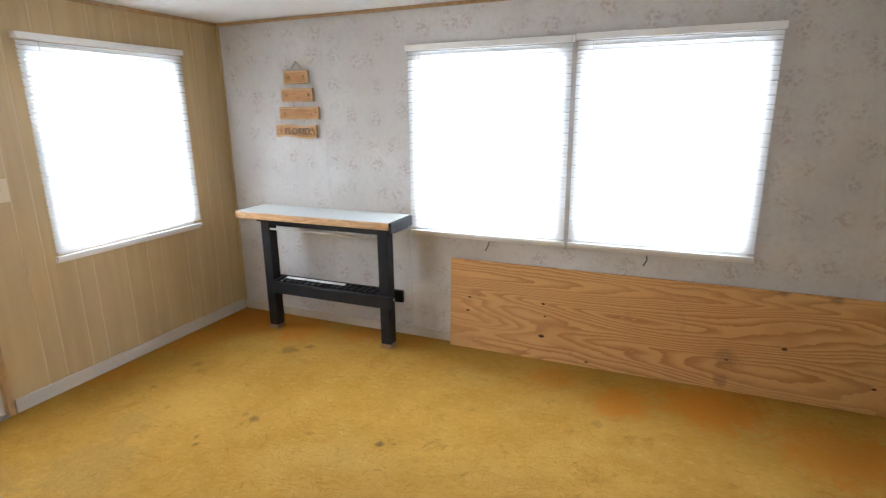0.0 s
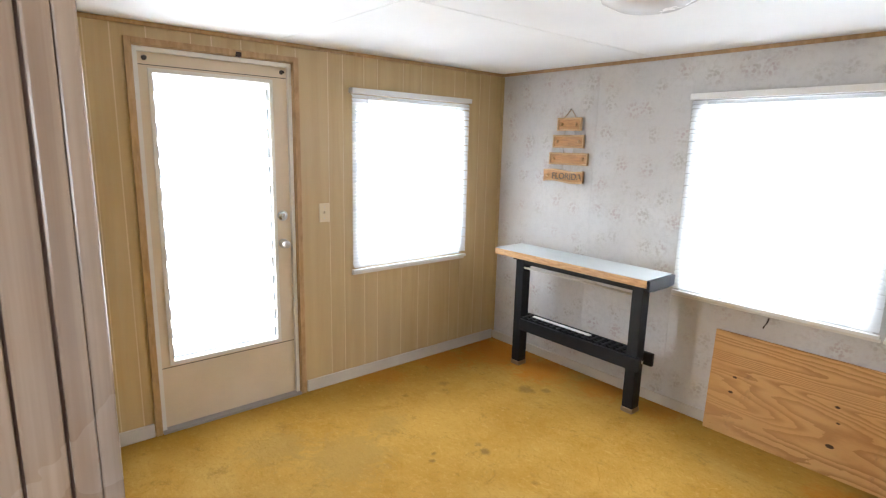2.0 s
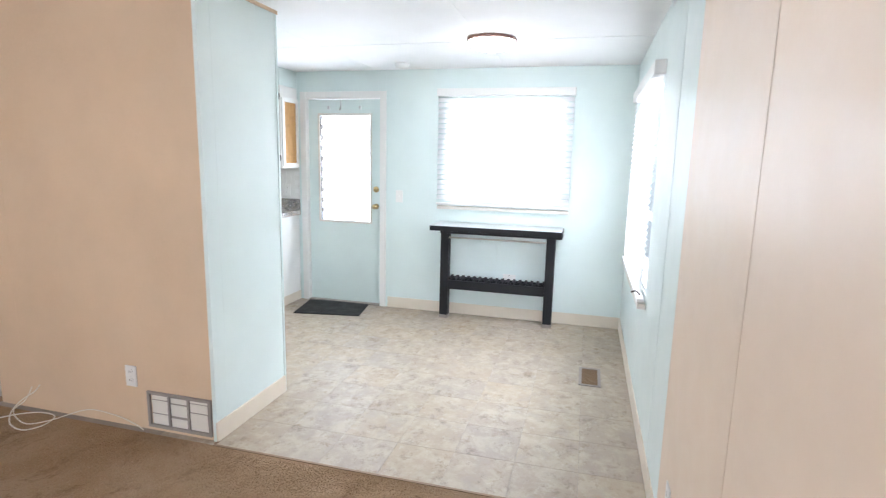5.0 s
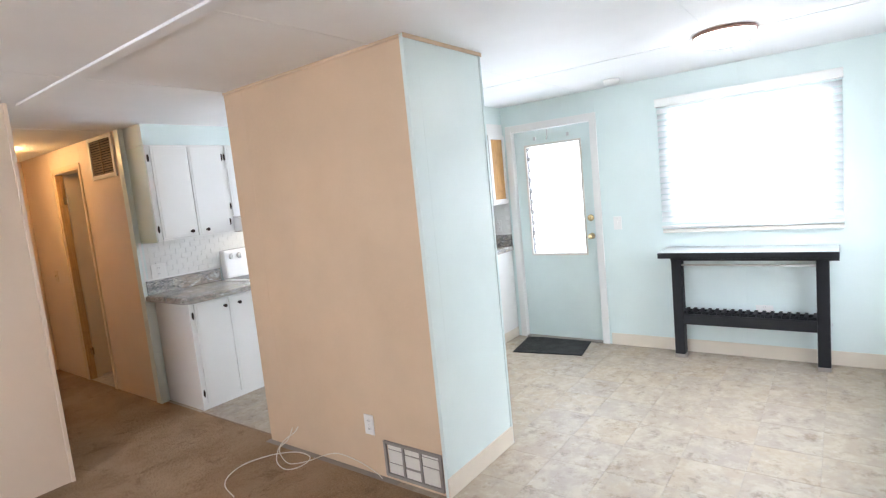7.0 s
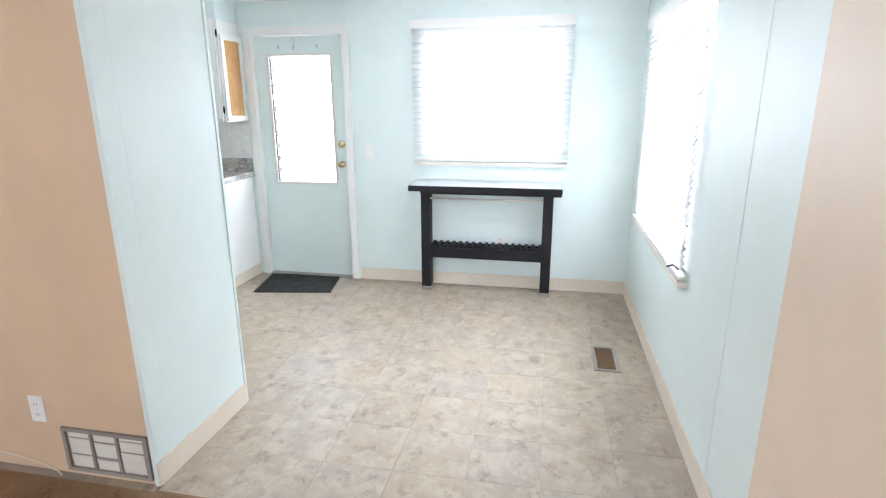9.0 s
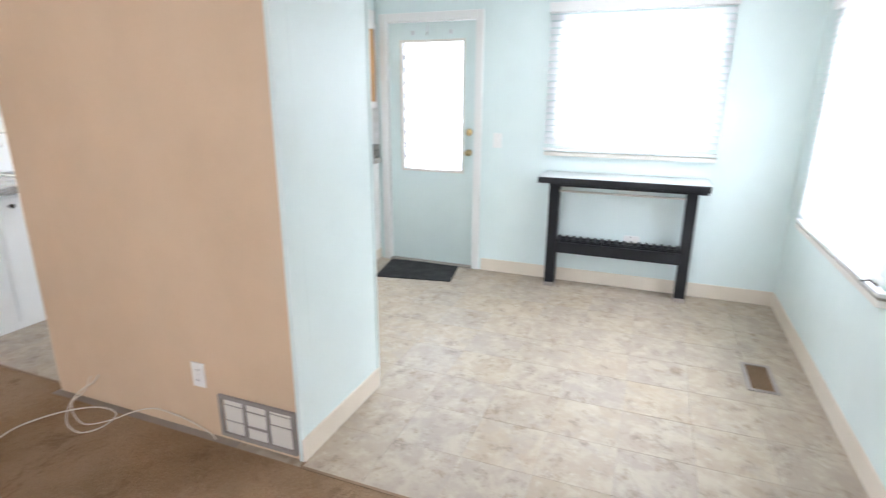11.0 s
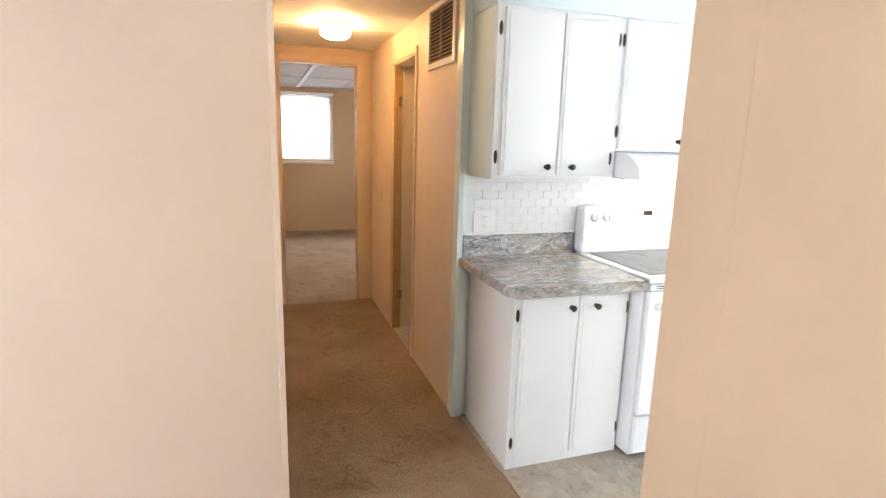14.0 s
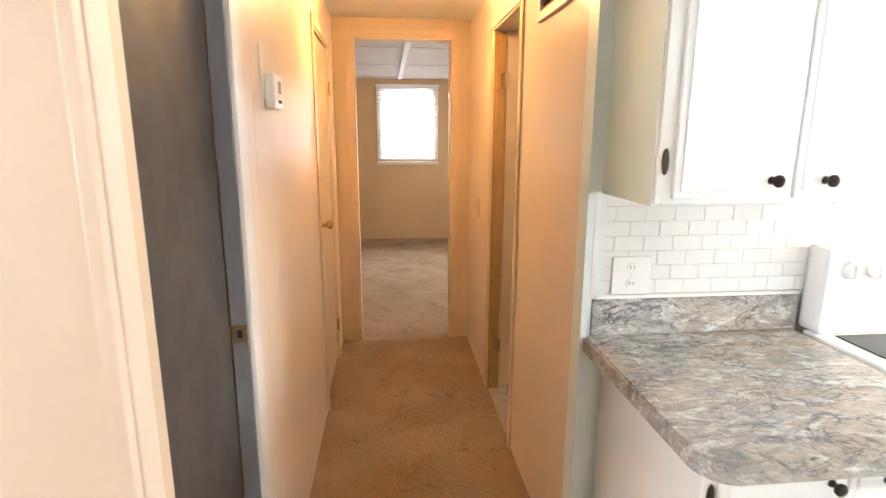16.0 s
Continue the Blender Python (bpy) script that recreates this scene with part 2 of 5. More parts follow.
def make_plywood():
    m = Mat("knotty_plywood", 0.6)
    field = m.noise(1.25, 2.0, 0.42, m.scaled(0.36, 1.0, 3.0), 0.35)
    wob = m.math("MULTIPLY", m.noise(14, 4, 0.65, m.scaled(0.5, 1.0, 1.6)), 1.1)
    ring = m.math("FRACT", m.math("ADD", m.math("MULTIPLY", field, 27.0), wob))
    line = m.step(ring, 0.3, 0.95, 0, 0.8)
    line = m.math("MULTIPLY", line, m.step(m.noise(1.6, 3, 0.5, m.scaled(0.6, 1, 1.6)), 0.32, 0.58, 0.55, 1.0))
    fine = m.noise(6, 4, 0.7, m.scaled(3, 1, 70))
    c = m.mix(line, (0.64, 0.36, 0.135), (0.36, 0.155, 0.042))
    c = m.mix(m.step(fine, 0.42, 0.7, 0, 0.35), c, (0.55, 0.29, 0.10))
    c = m.mix(m.step(m.noise(2.4, 4), 0.48, 0.72, 0, 0.45), c, (0.47, 0.22, 0.07))
    c = m.mix(m.step(m.noise(4, 6, 0.75, None, 0.6), 0.6, 0.74, 0, 0.5), c, (0.22, 0.12, 0.055))
    wide = m.noise(16, 5, 0.75)
    for x, z, r, k in ((0.4, 0.19, 0.07, 0.35), (0.38, 0.05, 0.05, 0.4), (0.62, 0.585, 0.04, 0.6), (0.85, 0.59, 0.05, 0.6), (1.08, 0.58, 0.05, 0.6), (1.2, 0.08, 0.1, 0.4)):
        c = m.mix(m.math("MULTIPLY", m.spot(x, 3.045, r, wide, z), k), c, (0.13, 0.075, 0.045))
    return m.done(c, fine, 0.15, 0.001)


def make_jamb():
    m = Mat("varnished_pine", 0.2)
    v = m.scaled(26, 26, 0.6)
    g = m.noise(1.6, 4, 0.6, v)
    c = m.mix(m.step(g, 0.3, 0.7), (0.31, 0.215, 0.145), (0.44, 0.33, 0.24))
    c = m.mix(m.step(m.noise(2.2, 4, 0.6, m.scaled(3, 3, 1)), 0.5, 0.72, 0, 0.5), c, (0.27, 0.225, 0.2))
    return m.done(c, g, 0.15, 0.001, m.step(m.noise(7, 3), 0.3, 0.7, 0.16, 0.3))


def make_wood(name, a, b, rough=0.5, grain=(4, 30, 30)):
    m = Mat(name, rough)
    g = m.noise(3, 4, 0.6, m.scaled(*grain), 0.6)
    c = m.mix(m.step(g, 0.3, 0.7), a, b)
    c = m.mix(m.step(m.noise(14, 3), 0.55, 0.75, 0, 0.4), c, tuple(x * 0.6 for x in a))
    return m.done(c, g, 0.15, 0.001)


def make_blind():
    m = Mat("white_blind_slat", 0.5)
    m.b.inputs["Base Color"].default_value = (0.82, 0.82, 0.82, 1)
    tr = m.node("ShaderNodeBsdfTranslucent", Color=(0.85, 0.85, 0.84))
    mx = m.t.nodes.new("ShaderNodeMixShader")
    mx.inputs[0].default_value = 0.4
    m.t.links.new(m.b.outputs[0], mx.inputs[1])
    m.t.links.new(tr.outputs[0], mx.inputs[2])
    m.t.links.new(mx.outputs[0], m.t.nodes["Material Output"].inputs[0])
    return m.m


def make_glass(name, rough=0.02):
    m = Mat(name, rough)
    m.b.inputs["Transmission Weight"].default_value = 1.0
    m.b.inputs["Base Color"].default_value = (0.95, 0.97, 0.97, 1)
    m.b.inputs["IOR"].default_value = 1.1
    return m.m


def glow(name, color, strength):
    m = Mat(name, 0.4)
    m.b.inputs["Base Color"].default_value = (0.9, 0.88, 0.82, 1)
    m.b.inputs["Emission Color"].default_value = (*color, 1)
    m.b.inputs["Emission Strength"].default_value = strength
    return m.m


PANEL = make_panel_wood()
WALLPAPER = make_wallpaper()
GOLD = make_gold_carpet()
BROWN = make_brown_carpet()
VINYL = make_vinyl()
LAMINATE = make_laminate()
PLY = make_plywood()
JAMB = make_jamb()
BLIND = make_blind()
GLASS = make_glass("window_glass")
FROST = make_glass("frosted_louvre_glass", 0.35)
BEIGE = paint("beige_vinyl_wall", (0.66, 0.49, 0.33), 0.5, 0.05, 0.25, 60)
PALEBEIGE = paint("pale_beige_vinyl_wall", (0.74, 0.60, 0.465), 0.42, 0.03, 0.12, 60)
TANWALL = paint("tan_bedroom_wall", (0.60, 0.385, 0.19), 0.55, 0.05, 0.2, 60)
CREAM = paint("cream_trim_paint", (0.70, 0.56, 0.38), 0.4, 0.04)
MINT = paint("mint_wall_paint", (0.70, 0.79, 0.765), 0.36, 0.03, 0.08)
WHITE = paint("white_gloss_paint", (0.80, 0.79, 0.76), 0.34, 0.02, 0.06)
TRIMWHITE = paint("off_white_trim", (0.74, 0.70, 0.63), 0.45, 0.05)
SIDESKIN = paint("pale_green_cabinet_side", (0.68, 0.78, 0.71), 0.6, 0.04, 0.06)
VINYLBASE = paint("almond_vinyl_base", (0.72, 0.64, 0.53), 0.4, 0.04)
CEIL = paint("white_ceiling_panel", (0.87, 0.865, 0.855), 0.7, 0.025, 0.35, 120)
TILECEIL = paint("suspended_ceiling_tile", (0.60, 0.55, 0.49), 0.8, 0.04, 0.4, 150)
DIRTY = paint("dirty_white_baseboard", (0.64, 0.575, 0.49), 0.6, 0.12, 0.3)
DOORCREAM = paint("yellowed_door_paint", (0.70, 0.575, 0.41), 0.45, 0.07, 0.15)
GROOVE = paint("pale_panel_groove", (0.66, 0.52, 0.31), 0.6)
GROUND = paint("pale_concrete", (0.5, 0.49, 0.47), 0.9, 0.1, 0.4, 20)
SIDING = paint("outer_siding", (0.7, 0.7, 0.68), 0.6)
BLACK = paint("black_bench_paint", (0.009, 0.009, 0.011), 0.55, 0.1, 0.2, 60, 0.3)
BENCHTOP = paint("pale_laminate_top", (0.54, 0.57, 0.56), 0.35, 0.04, 0.05)
EDGEWOOD = make_wood("raw_pine_edge", (0.42, 0.22, 0.08), (0.62, 0.38, 0.17))
CASEWOOD = make_wood("brown_wood_trim", (0.36, 0.215, 0.09), (0.47, 0.30, 0.14), 0.5, (12, 12, 3))
CORK = make_wood("orange_wood_panel", (0.42, 0.22, 0.07), (0.56, 0.31, 0.11), 0.5, (25, 25, 2))
DOORWOOD = make_wood("honey_stained_jamb", (0.42, 0.24, 0.08), (0.52, 0.32, 0.13), 0.35, (30, 30, 1.2))
STEEL = paint("brushed_steel", (0.62, 0.62, 0.62), 0.3, 0.05, 0.05, 200, 0.5, 1.0)
BRASS = paint("polished_brass", (0.80, 0.62, 0.34), 0.22, 0.05, 0.02, 200, 0.5, 1.0)
BRONZE = paint("aged_bronze", (0.05, 0.035, 0.025), 0.38, 0.1, 0.1, 120, 0.5, 0.6)
IVORY = paint("ivory_plastic", (0.70, 0.58, 0.36), 0.35, 0.04, 0.03)
PLASTIC = paint("white_plastic", (0.80, 0.79, 0.76), 0.35, 0.02, 0.03)
KNOT = paint("brown_knot", (0.09, 0.045, 0.02), 0.7, 0.2)
DARK = paint("dark_slot", (0.02, 0.018, 0.016), 0.7, 0.1)
CHARCOAL = paint("charcoal_door_paint", (0.068, 0.057, 0.05), 0.55, 0.08, 0.2)
GREY = paint("charcoal_closet_paint", (0.165, 0.15, 0.142), 0.6, 0.06, 0.2)
LIGHTGREY = paint("grey_door_paint", (0.21, 0.2, 0.215), 0.5, 0.05)
ENAMEL = paint("white_enamel", (0.86, 0.86, 0.86), 0.16, 0.01, 0.02)
COOKGLASS = paint("black_cooktop_glass", (0.012, 0.012, 0.014), 0.08, 0.1, 0.0, 90, 0.3)
OVENGLASS = paint("tinted_oven_glass", (0.17, 0.165, 0.16), 0.1, 0.05, 0.0)
TILE = paint("white_glazed_tile", (0.80, 0.79, 0.76), 0.07, 0.03, 0.6, 18)
FLOORJOINT = paint("grey_floor_joint", (0.36, 0.315, 0.27), 0.8, 0.1)
GROUT = paint("pale_grout", (0.82, 0.81, 0.79), 0.8, 0.05)
RUBBER = paint("black_mat_rubber", (0.018, 0.017, 0.018), 0.85, 0.15, 0.9, 160)
VENTBROWN = paint("brown_vent_metal", (0.26, 0.165, 0.09), 0.5, 0.1)
VENTGREY = paint("grey_grille_metal", (0.33, 0.29, 0.26), 0.5, 0.1)
CABLE = paint("white_cable", (0.74, 0.69, 0.60), 0.4, 0.03)
RATTAN = make_wood("woven_raffia", (0.36, 0.17, 0.055), (0.52, 0.28, 0.10), 0.7)
RIM = make_wood("pale_rattan_rim", (0.48, 0.29, 0.13), (0.62, 0.42, 0.22), 0.6)
LETTER = paint("dark_letter_paint", (0.05, 0.06, 0.05), 0.6)
CLIP = paint("pale_aluminium_clip", (0.68, 0.70, 0.72), 0.4, 0.04, 0.05, 120, 0.5, 0.4)
FLUTE = paint("dark_flute_strip", (0.15, 0.09, 0.065), 0.4, 0.1)
ROD = paint("satin_metal_rod", (0.66, 0.63, 0.56), 0.42, 0.05, 0.05, 120, 0.5, 0.35)
# peach tone: light on the doorway casing, put into its colour
LITCASING = paint("lit_casing_peach", (0.66, 0.46, 0.30), 0.3, 0.06)
JOINTGREY = paint("dark_grey_door_joint", (0.14, 0.12, 0.10), 0.9, 0.2)
LAMPGLASS = glow("lit_opal_glass", (1.0, 0.60, 0.25), 29.0)
COOLGLASS = glow("lit_white_glass", (1.0, 0.97, 0.93), 14.0)
HOODLIGHT = glow("lit_hood_lamp", (1.0, 0.78, 0.48), 16.0)
OPAL = paint("unlit_opal_glass", (0.8, 0.82, 0.84), 0.25, 0.02)
ROSEWOOD = paint("rose_brown_rim", (0.36, 0.20, 0.16), 0.35, 0.06)

# ---- building helpers ----
ORIGIN = {}


def thing(name, at, label="", category="", group="", kind=""):
    ob = new(name)
    ob.location = at
    ob.empty_display_size = 0.05
    ORIGIN[ob.name] = Vector(at)
    return tagged(ob, label, category, group, kind)


def finish(bm, name, material):
    me = bpy.data.meshes.new(name)
    bmesh.ops.recalc_face_normals(bm, faces=bm.faces)
    bm.to_mesh(me)
    bm.free()
    me.materials.append(material)
    return me


def part(name, bm, material, parent, label="", smooth=False):
    """One mesh object under a thing or a part; the bmesh is in world places."""
    o = ORIGIN[parent.name]
    bmesh.ops.translate(bm, verts=bm.verts, vec=-o)
    me = finish(bm, name, material)
    if smooth:
        me.polygons.foreach_set("use_smooth", [True] * len(me.polygons))
    ob = new(name, me)
    ob.parent = parent
    ORIGIN[ob.name] = o
    return tagged(ob, label)


def setting(name, bm, material, label, category, kind="structure"):
    """A mesh of the setting that stands by itself."""
    ob = new(name, finish(bm, name, material))
    ORIGIN[ob.name] = Vector((0, 0, 0))
    return tagged(ob, label, category, "", kind)


def share(name, me, at, parent):
    """One more piece on a mesh that others use too; at in world places."""
    ob = new(name, me)
    ob.parent = parent
    ob.location = Vector(at) - ORIGIN[parent.name]
    return ob


def box(bm, lo, hi, bevel=0.0):
    a = [min(p, q) for p, q in zip(lo, hi)]
    b = [max(p, q) for p, q in zip(lo, hi)]
    vs = [bm.verts.new((x, y, z)) for x in (a[0], b[0]) for y in (a[1], b[1]) for z in (a[2], b[2])]
    fs = [bm.faces.new([vs[i] for i in f]) for f in ((0, 1, 3, 2), (4, 6, 7, 5), (0, 4, 5, 1), (2, 3, 7, 6), (0, 2, 6, 4), (1, 5, 7, 3))]
    if bevel:
        edges = list({e for f in fs for e in f.edges})
        bmesh.ops.bevel(bm, geom=edges, offset=bevel, segments=2, affect="EDGES", profile=0.6)
    return bm


def boxes(*items, bevel=0.0):
    bm = bmesh.new()
    for lo, hi in items:
        box(bm, lo, hi, bevel)
    return bm


def lathe(profile, at, axis="z", segments=20):
    """A turned shape from (radius, height) pairs along an axis."""
    bm = bmesh.new()
    turn = {"z": Matrix.Identity(3), "x": Matrix(((0, 0, 1), (0, 1, 0), (-1, 0, 0))), "y": Matrix(((1, 0, 0), (0, 0, 1), (0, -1, 0)))}[axis]
    rings = []
    for r, h in profile:
        rings.append([bm.verts.new(turn @ Vector((r * math.cos(2 * math.pi * i / segments), r * math.sin(2 * math.pi * i / segments), h)) + Vector(at)) for i in range(segments)])
    for a, b in zip(rings, rings[1:]):
        for i in range(segments):
            bm.faces.new((a[i], a[(i + 1) % segments], b[(i + 1) % segments], b[i]))
    for ring in (rings[0], rings[-1]):
        bm.faces.new(ring)
    return bm


def tube(points, radius, sides=8):
    """A round cord along points."""
    bm = bmesh.new()
    pts = [Vector(p) for p in points]
    rings = []
    for i, p in enumerate(pts):
        d = (pts[min(i + 1, len(pts) - 1)] - pts[max(i - 1, 0)]).normalized()
        side = d.cross(Vector((0.13, 0.21, 1))).normalized()
        up = side.cross(d)
        rings.append([bm.verts.new(p + radius * (math.cos(2 * math.pi * k / sides) * side + math.sin(2 * math.pi * k / sides) * up)) for k in range(sides)])
    for a, b in zip(rings, rings[1:]):
        for k in range(sides):
            bm.faces.new((a[k], a[(k + 1) % sides], b[(k + 1) % sides], b[k]))
    bm.faces.new(rings[0])
    bm.faces.new(rings[-1])
    return bm


class Face:
    """A wall's face: u runs along the wall, d out of it into the room, z up."""

    def __init__(self, axis, at, out):
        self.axis, self.at, self.out = axis, at, out

    def p(self, u, d, z):
        return (self.at + self.out * d, u, z) if self.axis == "y" else (u, self.at + self.out * d, z)

    def box(self, bm, u0, u1, d0, d1, z0, z1, bevel=0.0):
        return box(bm, self.p(u0, d0, z0), self.p(u1, d1, z1), bevel)

    def solid(self, *items, bevel=0.0):
        bm = bmesh.new()
        for it in items:
            self.box(bm, *it, bevel)
        return bm

    def turned(self, profile, u, d, z, segments=18):
        """A turned shape that stands out of the wall."""
        bm = lathe(profile, (0, 0, 0), "z", segments)
        out = Vector((self.out, 0, 0)) if self.axis == "y" else Vector((0, self.out, 0))
        m = out.to_track_quat("Z", "Y").to_matrix().to_4x4()
        bmesh.ops.transform(bm, matrix=Matrix.Translation(self.p(u, d, z)) @ m, verts=bm.verts)
        return bm


def pieces(u0, u1, z0, z1, holes):
    """The rectangles that are left of a wall's stretch round its holes."""
    us = sorted({u0, u1, *[h for q in holes for h in q[:2] if u0 < h < u1]})
    out = []
    for a, b in zip(us, us[1:]):
        mid, z = (a + b) / 2, z0
        for h in sorted((h for h in holes if h[0] < mid < h[1]), key=lambda h: h[2]):
            if h[2] > z:
                out.append((a, b, z, h[2]))
            z = max(z, h[3])
        if z < z1:
            out.append((a, b, z, z1))
    return out


def wall(name, face, u0, u1, z1, thick, holes, label, material):
    """A wall that stands behind its face, with openings through it."""
    bm = bmesh.new()
    for a, b, z0, zt in pieces(u0, u1, -0.05, z1, holes):
        face.box(bm, a, b, -thick, -0.006, z0, zt)
    return setting(name, bm, material, label, "wall")


def skin(name, face, seams, z0, z1, holes, material, parent, gap=0.0015, d0=-0.006, d1=0.0, label=""):
    """Boards or panels on a wall, one object each, between the seams."""
    for a, b in zip(seams, seams[1:]):
        bm = bmesh.new()
        for q in pieces(a + gap, b - gap, z0, z1, holes):
            face.box(bm, q[0], q[1], d0, d1, q[2], q[3])
        if len(bm.verts):
            part(name, bm, material, parent, label)
        else:
            bm.free()


def spread(a, b, n):
    return [a + (b - a) * i / n for i in range(n + 1)]

# ---- structure ----
H, HP, HB = 2.265, 2.105, 2.262
setting("ground", boxes(((-400, -400, -0.7), (400, 400, -0.6))), GROUND, "pale flat ground around the house", "ground")
setting("floor_porch", boxes(((-3.11, 0.06, -0.1), (2.62, 3.22, 0.0))), GOLD, "stained gold shag carpet of the porch room", "carpet")
setting("floor_living", boxes(((-2.26, -4.295, -0.1), (2.62, 0.06, 0.0)), ((-2.26, -5.09, -0.1), (-1.3, -4.295, 0.0)), ((-2.34, -5.089, -0.09), (-2.2601, -3.605, 0.0)), ((-2.306, -7.46, -0.1), (-1.26, -5.09, 0.0)),
                              ((-4.2, -11.5, -0.1), (0.4, -7.46, 0.0))), BROWN, "worn brown carpet of living room and hall", "carpet")
floor_vinyl = setting("floor_dining", boxes(((-5.09, -5.2, -0.1), (-2.26, 0.06, -0.003))), FLOORJOINT, "mottled grey and beige vinyl tile floor", "floor")
setting("floor_bath", boxes(((-4.3, -7.43, -0.1), (-2.306, -5.22, -0.002))), VINYL, "pale vinyl bathroom floor", "floor")
setting("floor_spare_room", boxes(((-1.26, -7.43, -0.1), (0.7, -4.42, -0.002))), BROWN, "brown carpet of the added, unseen side room", "floor")

N0 = Face("x", 0.0, -1)       # living and dining side of the north wall
NP = Face("x", 0.09, 1)       # porch side of the same wall
W0 = Face("y", -4.97, 1)      # dining and kitchen west wall
PW = Face("y", -2.99, 1)      # porch west wall
PN = Face("x", 3.10, -1)      # porch north wall
KS = Face("x", -5.10, 1)      # kitchen south wall
HR = Face("y", -2.30, 1)      # hall wall beside the kitchen
HL = Face("y", -1.37, -1)     # hall wall with the thermostat
LS = Face("x", -4.295, 1)      # living room south wall
HE = Face("x", -7.43, 1)      # end of the hall
BS = Face("x", -11.40, 1)     # bedroom's far wall
LE = Face("y", 2.50, -1)      # living room east wall

holes_n = [(-0.636, 0.27, -0.1, 2.03), (-4.5, -3.22, 0.74, 1.92)]
wn = wall("wall_north", N0, -5.09, 2.62, H, 0.09, holes_n, "wall between living room, dining room and porch", BEIGE)
skin("wall_panel", N0, [-4.97, -4.2, -3.42, -2.62, -2.235], 0.0, H, holes_n, MINT, wn, gap=0.0003)
skin("wall_panel", N0, [-2.235, -1.4, -0.17, 1.05, 2.5], 0.0, H, holes_n, PALEBEIGE, wn, gap=0.0003)
skin("wall_panel", NP, [-2.99, -2.4, -1.2, 0.0, 1.2, 2.5], 0.0, HP, holes_n, PANEL, wn, d0=0.0, d1=0.005)
holes_w = [(-4.75, -3.85, 1.06, 1.74), (-3.06, -2.28, -0.1, 2.02), (-1.64, -0.555, 1.075, 2.0)]
ww = wall("wall_west", W0, -5.22, 0.0, H, 0.12, holes_w, "outer wall of dining room and kitchen", MINT)
skin("wall_panel", W0, [-5.1, -4.0, -3.2, -2.3, -1.12, 0.0], 0.0, H, holes_w, MINT, ww, gap=0.0003)
holes_pw = [(0.59, 1.39, -0.1, 2.0), (1.782, 2.703, 0.76, 1.835)]
wpw = wall("wall_porch_west", PW, 0.09, 3.22, HP, 0.12, holes_pw, "porch wall with tan vertical panelling", CREAM)
seams, u = [0.095], 0.095
for w in (0.105, 0.2, 0.105, 0.15, 0.2, 0.1, 0.15, 0.2, 0.105, 0.2, 0.1, 0.15, 0.1, 0.2, 0.15, 0.1, 0.2, 0.1, 0.15, 0.1, 0.2):
    u += w
    if u < 3.05:
        seams.append(u)
skin("panel_board", PW, seams + [3.1], 0.0, HP, holes_pw, PANEL, wpw, gap=0.0028, d0=-0.001)
skin("groove_backing", PW, [0.095, 3.1], 0.0, HP, holes_pw, GROOVE, wpw, 0.0, -0.006, -0.0012)
holes_pn = [(-1.468, -0.535, 0.75, 1.825), (-0.463, 0.436, 0.75, 1.825)]
wpn = wall("wall_porch_north", PN, -2.99, 2.62, HP, 0.12, holes_pn, "porch wall with faded floral wallpaper", WALLPAPER)
skin("wallpaper_sheet", PN, [-2.99, -2.13, -1.51, -0.29, 0.93, 2.5], 0.0, HP, holes_pn, WALLPAPER, wpn, gap=0.0006)
setting("wall_porch_east", boxes(((2.5, 0.096, -0.05), (2.62, 3.1, HP))), PANEL, "plain panelled porch wall", "wall")
setting("wall_porch_gable", boxes(((-3.11, 0.0, HP + 0.12), (-2.99, 3.22, 2.6)), ((-2.99, 3.1, HP + 0.12), (2.62, 3.22, 2.6))), SIDING, "outer siding over the porch", "wall")

wks = wall("wall_south_kitchen", KS, -4.97, -2.312, H, 0.12, [], "kitchen wall behind the range", MINT)
holes_hr = [(-6.60, -5.97, -0.1, 2.06)]
whr = wall("wall_hall_west", HR, -7.43, -5.12, H, 0.12, holes_hr, "beige hall wall with a bathroom doorway", BEIGE)
skin("wall_panel", HR, [-7.43, -6.66, -5.92, -5.165], 0.0, H, holes_hr, PALEBEIGE, whr, gap=0.0008)
setting("trim", boxes(((-2.325, -5.165, 0.0), (-2.292, -5.094, H)), ((-2.345, -5.11, 0.0), (-2.29, -5.085, H))), MINT, "mint corner post between hall and kitchen", "trim")
holes_hl = [(-4.93, -4.365, -0.1, 2.05), (-7.12, -6.42, -0.1, 2.03)]
whl = wall("wall_hall_east", HL, -7.43, -4.303, H, 0.12, holes_hl, "beige hall wall with closet doorway", BEIGE)
skin("wall_panel", HL, [-7.43, -6.36, -5.14, -4.3025], 0.0, H, holes_hl, PALEBEIGE, whl, gap=0.0008)
wls = wall("wall_south_living", LS, -1.376, 2.62, H, 0.12, [], "beige living room wall", BEIGE)
skin("wall_panel", LS, [-1.376, -0.328, 0.89, 2.5], 0.0, H, [], PALEBEIGE, wls, gap=0.0006)
# opening added out of view to let light into the living room
holes_le = [(-2.9, -1.1, 0.85, 1.95)]
wle = wall("wall_east_living", LE, -4.295, 0.0, H, 0.12, holes_le, "beige living room wall with an added window opening", BEIGE)
holes_he = [(-2.18, -1.50, -0.1, 2.145)]
whe = wall("wall_hall_end", HE, -2.42, -1.26, H, 0.12, holes_he, "hall end wall with bedroom doorway", BEIGE)
setting("wall_bedroom_north", boxes(((-4.2, -7.55, -0.05), (-2.42, -7.43, H)), ((-1.26, -7.55, -0.05), (0.4, -7.43, H))), TANWALL, "plain bedroom wall", "wall")
holes_bs = [(-2.40, -1.635, 1.16, 2.12)]
